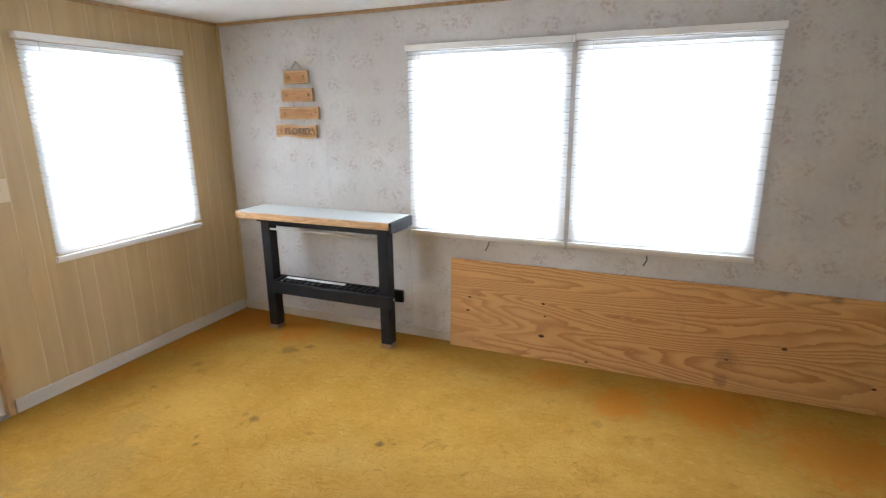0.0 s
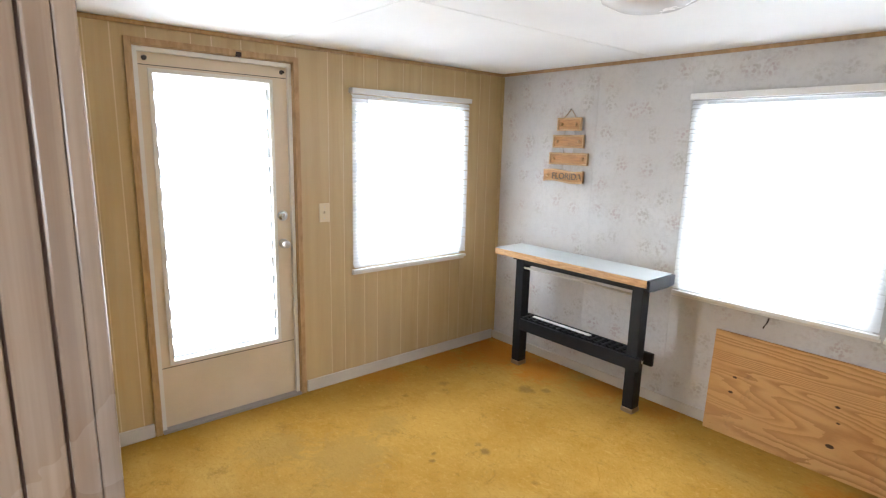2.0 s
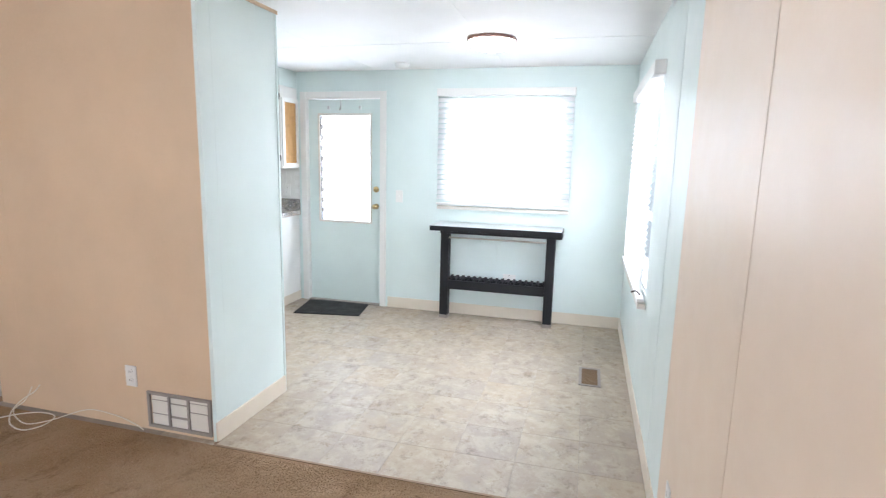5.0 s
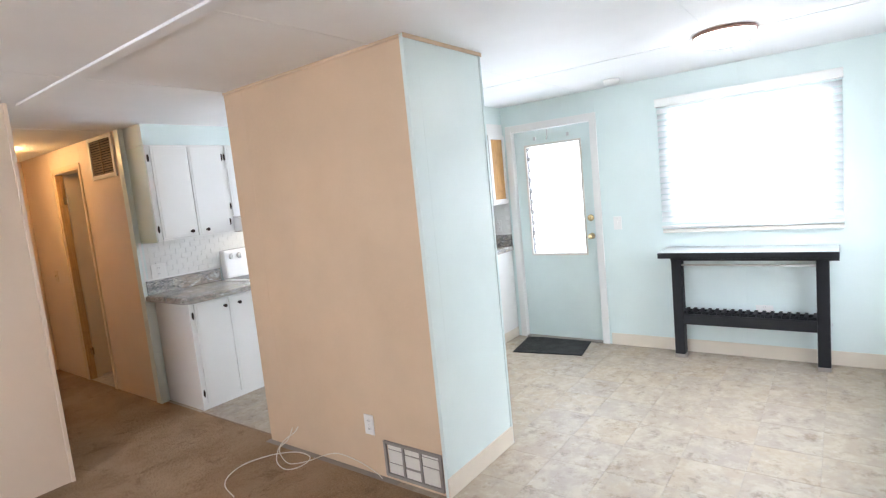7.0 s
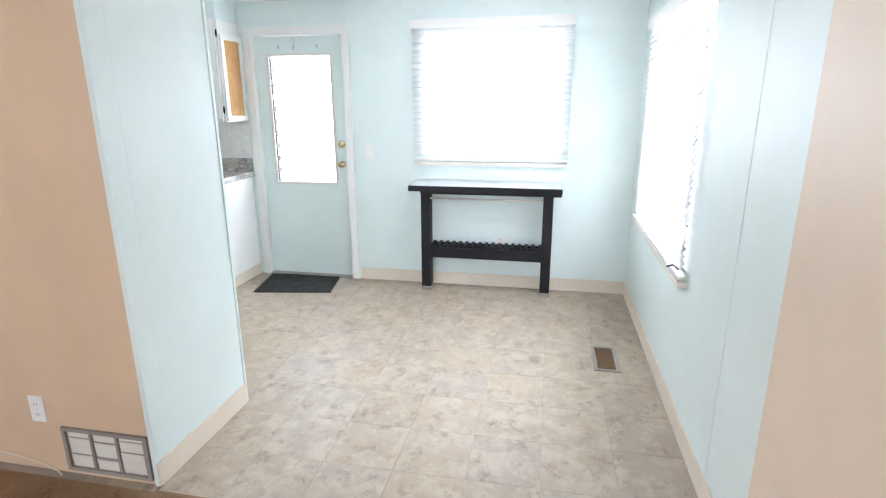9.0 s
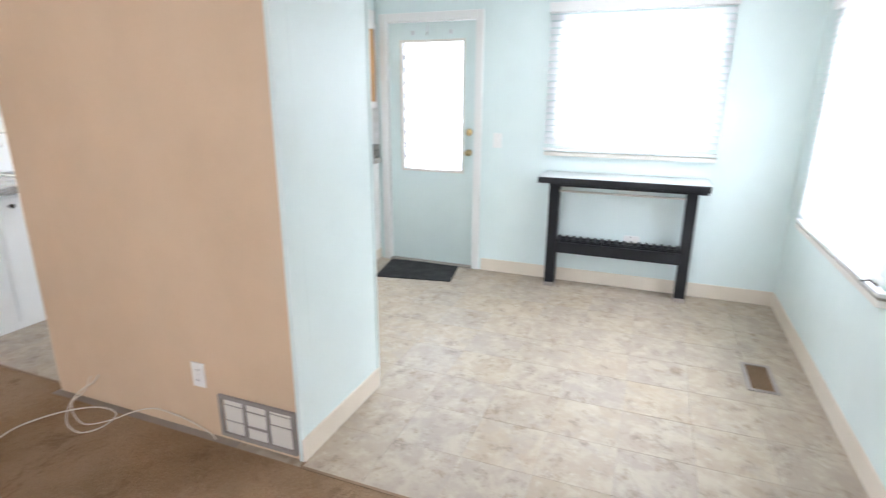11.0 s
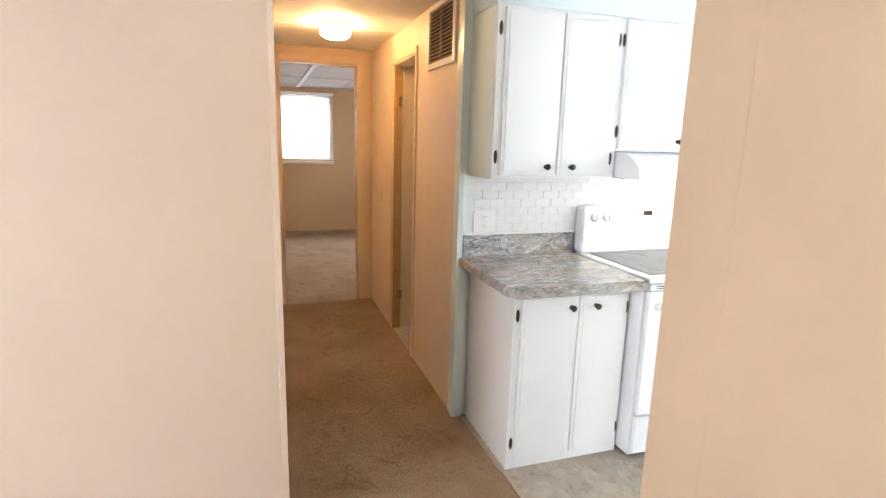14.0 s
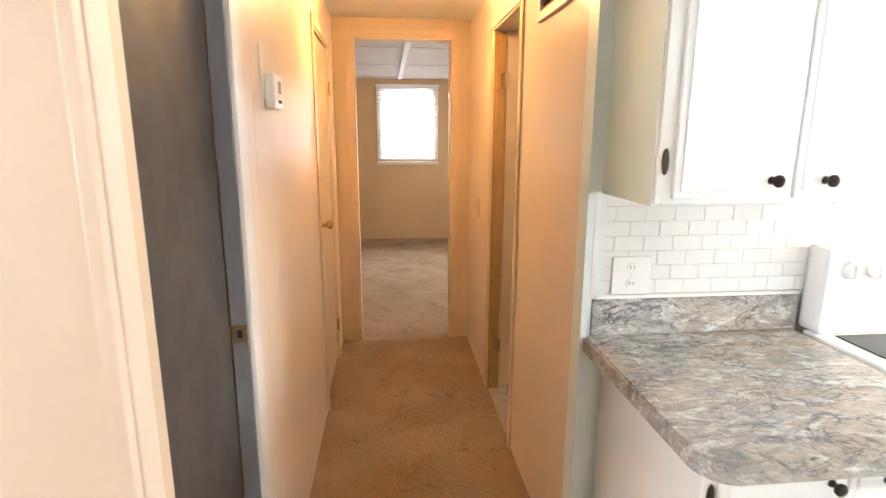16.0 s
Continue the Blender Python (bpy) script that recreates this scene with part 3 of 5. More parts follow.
wbs = wall("wall_bedroom_south", BS, -4.2, 0.4, H, 0.12, holes_bs, "beige bedroom wall with a window", TANWALL)
skin("wall_panel", BS, [-4.2, -2.75, -1.2, 0.4], 0.0, H, holes_bs, TANWALL, wbs, gap=0.001)
# the gap in the west side is added to pass the bedroom fill
setting("wall_bedroom_sides", boxes(((-4.32, -11.52, -0.05), (-4.2, -7.43, 1.0)), ((-4.32, -11.52, 1.95), (-4.2, -7.43, H)), ((-4.32, -11.52, 1.0), (-4.2, -9.9, 1.95)), ((-4.32, -8.7, 1.0), (-4.2, -7.43, 1.95)), ((0.4, -11.52, -0.05), (0.52, -7.43, H))), TANWALL, "plain bedroom side walls with an added window opening", "wall")
# the west opening is added for the bathroom light
setting("wall_bath", boxes(((-4.42, -7.43, -0.05), (-4.3, -5.22, 1.1)), ((-4.42, -7.43, 1.9), (-4.3, -5.22, H)), ((-4.42, -5.95, 1.1), (-4.3, -5.22, 1.9)), ((-4.42, -7.43, 1.1), (-4.3, -6.65, 1.9)), ((-4.3, -5.24, -0.05), (-2.42, -5.225, H)), ((-4.3, -7.43, -0.05), (-2.42, -7.42, H))), CREAM, "plain bathroom walls with an added window opening", "wall")
# room made up behind the closet doorway, its east opening lets light in
setting("wall_spare_room", boxes(((0.6, -7.42, -0.05), (0.72, -4.417, 1.1)), ((0.6, -7.42, 1.9), (0.72, -4.417, H)), ((0.6, -5.6, 1.1), (0.72, -4.417, 1.9)), ((0.6, -7.42, 1.1), (0.72, -6.4, 1.9)), ((-1.246, -4.437, -0.05), (0.6, -4.42, H)), ((-1.246, -7.425, -0.05), (0.6, -7.41, H)), ((-1.2495, -6.4, -0.05), (-1.24, -4.95, H))), GREY, "charcoal walls of an added, unseen side room with a window opening", "wall")

wp = setting("wall_partition", boxes(((-2.934, -3.579, -0.05), (-2.306, -2.116, H))), BEIGE, "boxed partition between living room and kitchen", "wall")
part("wall_panel", boxes(((-2.306, -3.585, 0), (-2.30, -3.4005, H))), BEIGE, wp, "beige panel facing the living room")
part("wall_panel", boxes(((-2.306, -3.3995, 0), (-2.30, -2.11, H))), BEIGE, wp, "beige panel facing the living room")
part("wall_panel", boxes(((-2.39, -2.116, 0), (-2.3065, -2.11, H))), MINT, wp, "mint painted panel")
part("wall_panel", boxes(((-2.94, -2.116, 0), (-2.3905, -2.11, H))), MINT, wp, "mint painted panel")
part("wall_panel", boxes(((-2.94, -3.585, 0), (-2.934, -2.1165, H))), MINT, wp, "mint painted panel")
part("wall_panel", boxes(((-2.9335, -3.585, 0), (-2.3065, -3.579, H))), MINT, wp, "mint painted panel")
part("corner_bead", boxes(((-2.304, -2.128, 0.0), (-2.292, -2.106, H))), MINT, wp)
part("corner_bead", boxes(((-2.948, -2.122, 0.0), (-2.932, -2.104, H))), MINT, wp)

# ceilings, each with its battens or grid in the one mesh
bm = boxes(((-5.09, -4.42, H), (2.62, 0.12, H + 0.1)), ((-5.09, -7.55, H), (-1.26, -4.42, H + 0.1)), ((-1.26, -7.55, H), (2.62, -4.42, H + 0.1)))
for x in (-1.46, 0.98):
    box(bm, (x - 0.03, -4.29, H - 0.012), (x + 0.03, -0.002, H + 0.01), 0.004)
for x in (-3.9,):
    box(bm, (x - 0.012, -5.0, H - 0.003), (x + 0.012, -0.002, H + 0.01))
for y in (-1.1, -2.33, -3.55):
    box(bm, (-4.96, y - 0.01, H - 0.002), (-1.5, y + 0.01, H + 0.01))
    box(bm, (-1.42, y - 0.01, H - 0.002), (2.4, y + 0.01, H + 0.01))
for y in (-5.2, -6.5):
    box(bm, (-2.29, y - 0.01, H - 0.003), (-1.39, y + 0.01, H + 0.01))
setting("ceiling", bm, CEIL, "white panelled ceiling with flat battens", "ceiling")
bm = boxes(((-3.11, 0.09, HP), (2.62, 3.22, HP + 0.1)))
for x in (-1.77, -0.55, 0.67, 1.89):
    box(bm, (x - 0.008, 0.1, HP - 0.0015), (x + 0.008, 3.1, HP + 0.01))
for y in (1.3,):
    box(bm, (-2.98, y - 0.006, HP - 0.0015), (2.49, y + 0.006, HP + 0.01))
setting("ceiling_porch", bm, CEIL, "white textured porch ceiling", "ceiling")
bm = boxes(((-4.2, -11.4, HB), (0.4, -7.55, HB + 0.05)))
for x in (-3.17, -2.56, -1.95, -1.34, -0.73):
    box(bm, (x - 0.012, -11.4, HB - 0.006), (x + 0.012, -7.55, HB + 0.01))
for y in (-8.65, -9.87, -11.09):
    box(bm, (-4.2, y - 0.012, HB - 0.005), (0.4, y + 0.012, HB + 0.01))
# separate strip along one grid line, whiter than the tiles
setting("trim", boxes(((-1.935, -11.39, HB - 0.014), (-1.885, -7.6, HB - 0.0065)), bevel=0.002), CEIL, "white strip across the bedroom ceiling", "trim")
setting("ceiling_bedroom", bm, TILECEIL, "suspended tile ceiling of the bedroom", "ceiling")


def strip(name, face, u0, u1, z0, z1, depth, material, label, bevel=0.003, category="trim"):
    return setting(name, face.solid((u0, u1, 0.0005, depth, z0, z1), bevel=min(bevel, depth * 0.3)), material, label, category)


# baseboards and wall-top trims
strip("baseboard", PW, 1.43, 3.08, 0, 0.075, 0.012, DIRTY, "dirty white porch baseboard", category="baseboard")
strip("baseboard", PW, 0.14, 0.55, 0, 0.075, 0.012, DIRTY, "dirty white porch baseboard", category="baseboard")
strip("baseboard", PN, -2.976, 2.48, 0, 0.065, 0.012, DIRTY, "dirty white porch baseboard", category="baseboard")
strip("trim", PW, 0.13, 3.09, HP - 0.022, HP - 0.001, 0.014, CASEWOOD, "thin brown wood moulding under the ceiling")
strip("trim", PN, -2.975, 2.48, HP - 0.022, HP - 0.001, 0.014, CASEWOOD, "thin brown wood moulding under the ceiling")
strip("trim", PN, -2.988, -2.972, 0.066, HP - 0.023, 0.012, PANEL, "narrow corner moulding")
strip("baseboard", W0, -2.2, -0.008, 0, 0.105, 0.008, VINYLBASE, "almond vinyl cove base", category="baseboard")
strip("baseboard", N0, -4.96, -2.22, 0, 0.105, 0.008, VINYLBASE, "almond vinyl cove base", category="baseboard")
setting("baseboard", boxes(((-2.942, -2.1095, 0), (-2.29, -2.101, 0.105)), bevel=0.002), VINYLBASE, "almond vinyl cove base on the partition", "baseboard")
strip("trim", N0, -2.632, -2.608, 0.106, H, 0.0015, MINT, "flat mint batten over a panel joint")
strip("trim", N0, -1.412, -1.388, 0.0, H, 0.0015, PALEBEIGE, "flat beige batten over a panel joint")
strip("trim", W0, -2.24, -2.225, 2.08, H, 0.003, MINT, "flat mint batten over a panel joint")
setting("trim", boxes(((-2.955, -2.104, H - 0.02), (-2.29, -2.1, H)), ((-2.299, -3.585, H - 0.014), (-2.292, -2.11, H))), BEIGE, "thin moulding at the partition top", "trim")
setting("trim", boxes(((-2.268, -2.105, 0.0), (-2.254, -0.01, 0.003)), ((-2.299, -2.11, 0.0), (-2.268, -2.098, 0.003)), ((-2.349, -4.55, 0.0), (-2.3405, -3.605, 0.003))), VENTBROWN, "thin brown carpet edge strip", "trim")
setting("trim", boxes(((-1.386, -4.301, 0.0), (-1.366, -4.281, H)), bevel=0.003), PALEBEIGE, "pale corner bead at the hall entrance", "trim")


# ---- doorway between living room and porch ----
d = thing("door_frame", (-0.18, 0.06, 0), "varnished pine doorway lining with fluted moulding", "door frame", "", "structure")
for u, s in ((-0.636, 1), (0.27, -1)):
    bm = bmesh.new()
    for y0, y1, t in ((-0.008, 0.012, 0.009), (0.015, 0.05, 0.0085), (0.053, 0.076, 0.0095), (0.0761, 0.096, 0.006)):
        box(bm, (u, y0, 0.0), (u + s * t, y1, 2.012), 0.0028)
    jamb = part("jamb", bm, JAMB, d)
    # strips at the bottom of the grooves, darker than the pine
    part("flute", boxes(((u, 0.0121, 0.0), (u + s * 0.003, 0.0149, 2.011)), ((u, 0.0501, 0.0), (u + s * 0.003, 0.0529, 2.011))), FLUTE, jamb, "dark groove")
part("head", boxes(((-0.636, -0.008, 2.012), (0.27, 0.096, 2.03)), bevel=0.003), JAMB, d)
# casings carry the lit peach tone instead of the jamb's pine
part("casing", boxes(((-0.665, -0.009, 0.0), (-0.6365, -0.0005, 2.06)), bevel=0.004), LITCASING, d)
part("casing", boxes(((0.2705, -0.009, 0.0), (0.3, -0.0005, 2.06)), bevel=0.004), LITCASING, d)
part("strike_hole", lathe([(0.011, 0), (0.011, 0.003), (0.006, 0.004)], (-0.628, 0.07, 0.93), "x", 12), DARK, d)


# ---- windows ----
def window(n, face, u0, u1, z0, z1, thick, rails, label):
    w = thing("window_%d" % n, face.p((u0 + u1) / 2, -thick / 2, z0), label, "window", "", "structure")
    part("window_frame", face.solid((u0, u0 + 0.03, -thick, -0.004, z0, z1), (u1 - 0.03, u1, -thick, -0.004, z0, z1), (u0 + 0.03, u1 - 0.03, -thick, -0.004, z0, z0 + 0.03), (u0 + 0.03, u1 - 0.03, -thick, -0.004, z1 - 0.03, z1)), WHITE, w)
    part("pane", face.solid((u0 + 0.03, u1 - 0.03, -thick + 0.03, -thick + 0.034, z0 + 0.03, z1 - 0.03)), GLASS, w).visible_shadow = False
    for z in rails:
        part("sash_rail", face.solid((u0 + 0.03, u1 - 0.03, -thick + 0.02, -thick + 0.05, z - 0.014, z + 0.014)), WHITE, w)
    return w


window(1, PW, 1.782, 2.703, 0.76, 1.835, 0.12, (), "white framed porch window bright with daylight")
window(2, PN, -1.468, -0.535, 0.75, 1.825, 0.12, (), "white framed porch window bright with daylight")
window(3, PN, -0.463, 0.436, 0.75, 1.825, 0.12, (), "white framed porch window bright with daylight")
window(4, W0, -1.64, -0.555, 1.075, 2.0, 0.12, (1.38, 1.7), "white framed dining window with three lights")
window(8, W0, -4.75, -3.85, 1.06, 1.74, 0.12, (1.4,), "kitchen window over the counter")
window(5, N0, -4.5, -3.22, 0.74, 1.92, 0.09, (1.13, 1.53), "white framed dining side window")
window(6, BS, -2.40, -1.635, 1.16, 2.12, 0.12, (), "small bedroom window bright with daylight")
# window 7 is out of view, added to carry the east fill light
window(7, LE, -2.9, -1.1, 0.85, 1.95, 0.12, (1.4,), "unseen living room window, added to light the room")


def blind(face, u0, u1, z0, z1, pitch, depth, tilt, label, valance=0.05, drop=0.0, wand=True):
    """A horizontal blind hung before a window."""
    b = thing("window_blind", face.p((u0 + u1) / 2, 0.03, z0), label, "blind", "window blinds")
    part("headrail", face.solid((u0, u1, 0.001, depth + 0.022, z1 - valance, z1), bevel=0.003), PLASTIC, b)
    n = int((z1 - valance - z0 - 0.03) / pitch)
    # one slightly crowned slat, shared by all
    bm = bmesh.new()
    c, s, k = math.cos(tilt), math.sin(tilt), 4
    rows = []
    for i in range(k + 1):
        x = (i / k - 0.5) * depth
        crown = 0.08 * depth * (1 - (2 * i / k - 1) ** 2)
        dd, zz = x * c - crown * s, x * s + crown * c
        rows.append([bm.verts.new(Vector(face.p(u, dd, zz)) - Vector(face.p(0, 0, 0))) for u in (u0 + 0.008, u1 - 0.008)])
    for a, q in zip(rows, rows[1:]):
        bm.faces.new((a[0], a[1], q[1], q[0]))
    bmesh.ops.solidify(bm, geom=bm.faces[:], thickness=0.0006 if depth < 0.03 else 0.0025)
    me = finish(bm, "slat", BLIND)
    for i in range(n):
        sag = 0.0015 * math.sin(i * 2.3)
        share("slat", me, Vector(face.p(0, 0.012 + depth / 2, 0)) + Vector((0, 0, z1 - valance - (i + 0.7) * pitch + sag)), b)
    part("bottom_rail", face.solid((u0 + 0.006, u1 - 0.006, 0.012, 0.012 + depth, z0, z0 + 0.018), bevel=0.003), PLASTIC, b)
    for f in (0.14, 0.86):
        u = u0 + f * (u1 - u0)
        part("cord", face.solid((u - 0.001, u + 0.001, depth + 0.013, depth + 0.015, z0 + 0.018, z1 - valance)), PLASTIC, b)
    if wand:
        u = u0 + 0.1 * (u1 - u0) if face.out * (1 if face.axis == "y" else -1) > 0 else u1 - 0.1 * (u1 - u0)
        part("wand", tube([face.p(u, depth + 0.03, z1 - valance - 0.01), face.p(u + 0.006, depth + 0.026, z1 - valance - 0.6)], 0.003, 6), PLASTIC, b)
    return b


blind(PW, 1.75, 2.74, 0.74, 1.895, 0.0225, 0.025, -radians(55), "white aluminium mini blind over the porch window", 0.032)
blind(PN, -1.5, -0.5, 0.735, 1.88, 0.0225, 0.025, -radians(55), "white aluminium mini blind over the wide porch window", 0.032)
blind(PN, -0.49, 0.47, 0.735, 1.885, 0.0225, 0.025, -radians(55), "white aluminium mini blind over the wide porch window", 0.032)
blind(W0, -1.71, -0.495, 1.045, 2.085, 0.046, 0.05, -radians(50), "white wide-slat blind with a valance in the dining room", 0.065, wand=False)
blind(N0, -4.58, -3.15, 0.715, 1.99, 0.034, 0.037, -radians(58), "white wide-slat blind with a valance beside the dining corner", 0.07, wand=False)
blind(BS, -2.455, -1.575, 1.11, 2.185, 0.0225, 0.025, -radians(40), "white mini blind in the bedroom", 0.035)
for f, a, b_, z in ((PW, 1.76, 2.73, 0.738), (PN, -1.5, -0.5, 0.734), (PN, -0.49, 0.47, 0.734), (W0, -1.7, -0.5, 1.034), (N0, -4.57, -3.16, 0.703), (BS, -2.455, -1.575, 1.10)):
    strip("trim", f, a, b_, z - (0.03 if f in (N0, W0) else 0.017), z, 0.045 if f in (N0, W0) else 0.02, TRIMWHITE, "narrow white window sill", 0.003, "sill")

# ---- doors ----
def knob(face, u, z, material, parent, name="knob", r=0.024):
    part(name, face.turned([(r * 1.15, 0), (r * 1.15, 0.006), (r * 0.45, 0.012), (r * 0.4, 0.03), (r * 0.8, 0.036), (r, 0.05), (r * 0.85, 0.063), (r * 0.4, 0.067)], u, 0.0, z), material, parent, "", True)


def deadbolt(face, u, z, material, parent):
    part("deadbolt", face.turned([(0.03, 0), (0.03, 0.008), (0.024, 0.018), (0.016, 0.02)], u, 0.0, z), material, parent, "", True)
    part("thumb_turn", face.solid((u - 0.004, u + 0.004, 0.02, 0.034, z - 0.014, z + 0.014), bevel=0.002), material, parent)


def glazed_door(n, face, u0, u1, z1, g, slab_mat, case_mat, metal, label, case_w, lock_u, lock_z, near):
    """An outer door with louvred glass, its casing, lock and threshold."""
    gu0, gu1, gz0, gz1 = g
    dr = thing("door_%d" % n, face.p((u0 + u1) / 2, 0, 0), label, "door", "", "structure")
    inner = Face(face.axis, face.at - face.out * 0.03, face.out)
    part("door_slab", inner.solid((u0 + 0.004, gu0, -0.04, 0, 0.015, z1 - 0.004), (gu1, u1 - 0.004, -0.04, 0, 0.015, z1 - 0.004), (gu0, gu1, -0.04, 0, 0.015, gz0), (gu0, gu1, -0.04, 0, gz1, z1 - 0.004)), slab_mat, dr)
    part("glazing_bead", inner.solid((gu0 - 0.02, gu0, 0.0005, 0.01, gz0 - 0.02, gz1 + 0.02), (gu1, gu1 + 0.02, 0.0005, 0.01, gz0 - 0.02, gz1 + 0.02), (gu0, gu1, 0.0005, 0.01, gz0 - 0.02, gz0), (gu0, gu1, 0.0005, 0.01, gz1, gz1 + 0.02), bevel=0.002), TRIMWHITE, dr)
    me = finish(face.solid((gu0 + 0.006, gu1 - 0.006, -0.003, 0.003, -0.055, 0.055)), "glass_louvre", FROST)
    tilt = Matrix.Rotation(radians(12 * face.out), 3, "Y" if face.axis == "y" else "X")
    c = Vector(face.p((gu0 + gu1) / 2, 0, 0))
    for v in me.vertices:
        v.co = tilt @ (v.co - c)
    cnt = int((gz1 - gz0) / 0.1)
    for i in range(cnt):
        z = gz0 + (i + 0.5) * (gz1 - gz0) / cnt
        share("glass_louvre", me, face.p((gu0 + gu1) / 2, -0.095, z), dr).visible_shadow = False
        for uu in (gu0 + 0.006, gu1 - 0.006):
            part("louvre_clip", face.solid((uu - 0.006, uu + 0.006, -0.105, -0.045, z - 0.038, z + 0.022), bevel=0.002), CLIP, dr)
    for uu, mt in ((gu0, near), (gu1 - 0.003, CLIP)):
        part("louvre_channel", face.solid((uu, uu + 0.003, -0.115, -0.032, gz0, gz1)), mt, dr)
    jw = 0.018
    part("jamb", face.solid((u0 - jw, u0, -0.11, 0.004, 0, z1 + jw), (u1, u1 + jw, -0.11, 0.004, 0, z1 + jw), (u0, u1, -0.11, 0.004, z1, z1 + jw)), case_mat, dr)
    for a, b in ((u0 - case_w, u0 - 0.004), (u1 + 0.004, u1 + case_w)):
        part("casing", face.solid((a, b, 0.0005, 0.016, 0, z1 + case_w), bevel=0.003), case_mat, dr)
    part("casing", face.solid((u0 - 0.004, u1 + 0.004, 0.0005, 0.016, z1 + 0.004, z1 + case_w), bevel=0.003), case_mat, dr)
    part("threshold", face.solid((u0, u1, -0.1, 0.02, 0, 0.014), bevel=0.003), VENTGREY, dr)
    knob(inner, lock_u, lock_z, metal, dr)
    deadbolt(inner, lock_u, lock_z + 0.165, metal, dr)
    return dr, inner


porch_door, inn = glazed_door(1, PW, 0.59, 1.385, 1.995, (0.675, 1.26, 0.385, 1.88), DOORCREAM, CASEWOOD, STEEL, "yellowed porch door with a tall louvred glass pane", 0.035, 1.315, 0.97, CLIP)
part("stop_moulding", PW.solid((0.592, 0.612, -0.029, -0.006, 0.014, 1.994), (1.363, 1.383, -0.029, -0.006, 0.014, 1.994), (0.612, 1.363, -0.029, -0.006, 1.972, 1.994)), TRIMWHITE, porch_door)
# two thin dark grey lines across the slab, below and above the glass
part("panel_joint", inn.solid((0.6, 1.38, 0.0, 0.0012, 0.352, 0.356)), JOINTGREY, porch_door)
part("panel_joint", inn.solid((0.6, 1.38, 0.0, 0.0012, 1.912, 1.916)), JOINTGREY, porch_door)
for u, z in ((0.645, 1.945), (1.335, 1.945)):
    part("hook", inn.turned([(0.012, 0), (0.012, 0.004), (0.005, 0.006), (0.005, 0.02), (0.009, 0.024)], u, 0, z, 10), BRONZE, porch_door)
part("latch", PW.solid((1.07, 1.1, 0.001, 0.02, 1.995, 2.02), bevel=0.003), BRONZE, porch_door)
part("crank", tube([inn.p(0.7, 0.012, 1.06), inn.p(0.72, 0.03, 1.06), inn.p(0.77, 0.034, 1.065)], 0.004, 6), STEEL, porch_door)

dining_door, inn = glazed_door(2, W0, -3.055, -2.285, 2.01, (-2.928, -2.4, 0.835, 1.855), MINT, WHITE, BRASS, "mint painted back door with a louvred glass pane", 0.065, -2.335, 0.99, BRONZE)
for u in (-2.83, -2.5):
    part("hook", inn.solid((u - 0.012, u + 0.012, 0.0005, 0.012, 1.912, 1.945), bevel=0.003), STEEL, dining_door)
part("hook", tube([inn.p(-2.7, 0.004, 2.0), inn.p(-2.7, 0.01, 1.93), inn.p(-2.7, 0.03, 1.905), inn.p(-2.7, 0.035, 1.925)], 0.005, 6), STEEL, dining_door)


def casing(face, u0, u1, z1, w, material, parent, depth=0.012, thick=0.12):
    jw = 0.015
    part("jamb", face.solid((u0, u0 + jw, -thick, 0.003, 0, z1), (u1 - jw, u1, -thick, 0.003, 0, z1), (u0 + jw, u1 - jw, -thick, 0.003, z1 - jw, z1)), material, parent)
    part("casing", face.solid((u0 - w, u0 + 0.003, 0.0005, depth, 0, z1 + w), bevel=0.003), material, parent)
    part("casing", face.solid((u1 - 0.003, u1 + w, 0.0005, depth, 0, z1 + w), bevel=0.003), material, parent)
    part("casing", face.solid((u0 + 0.003, u1 - 0.003, 0.0005, depth, z1 - 0.003, z1 + w), bevel=0.003), material, parent)


def hinge(face, u, z, material, parent):
    part("hinge", face.solid((u - 0.016, u + 0.016, 0.0005, 0.003, z - 0.04, z + 0.04)), material, parent)
    part("hinge_pin", tube([face.p(u, 0.006, z - 0.043), face.p(u, 0.006, z + 0.043)], 0.005, 8), material, parent)


# bathroom door, open into its room
b = thing("door_3", HR.p(-6.28, 0, 0), "bathroom door standing open in a honey wood frame", "door", "", "structure")
casing(HR, -6.60, -5.97, 2.06, 0.035, CREAM, b)
part("stop_moulding", HR.solid((-6.0, -5.986, -0.06, -0.03, 0, 2.04)), CREAM, b)
part("jamb_lining", HR.solid((-6.5845, -6.575, -0.065, -0.002, 0, 2.04)), DOORWOOD, b)
part("door_slab", boxes(((-2.99, -6.6105, 0.02), (-2.372, -6.5755, 2.03)), bevel=0.002), CREAM, b)
for z in (0.28, 1.79):
    part("hinge", boxes(((-2.366, -6.5748, z - 0.035), (-2.34, -6.571, z + 0.035))), BRASS, b)
    part("hinge_pin", tube([(-2.367, -6.567, z - 0.038), (-2.367, -6.567, z + 0.038)], 0.005, 8), BRASS, b)

# closed hall door
hd = thing("door_4", HL.p(-6.77, 0, 0), "closed cream hall door with a brass knob", "door", "", "structure")
part("door_slab", HL.solid((-7.115, -6.425, -0.045, -0.012, 0.012, 2.025), bevel=0.002), CREAM, hd)
casing(HL, -7.12, -6.42, 2.03, 0.045, CREAM, hd, 0.01)
knob(Face("y", -1.358, -1), -6.5, 1.03, BRASS, hd)
for z in (0.25, 1.78):
    hinge(HL, -7.1, z, BRASS, hd)

# bedroom doorway
bd = thing("door_5", HE.p(-1.85, 0, 0), "cream bedroom doorway with its door folded back", "door", "", "structure")
casing(HE, -2.18, -1.50, 2.145, 0.05, BEIGE, bd)
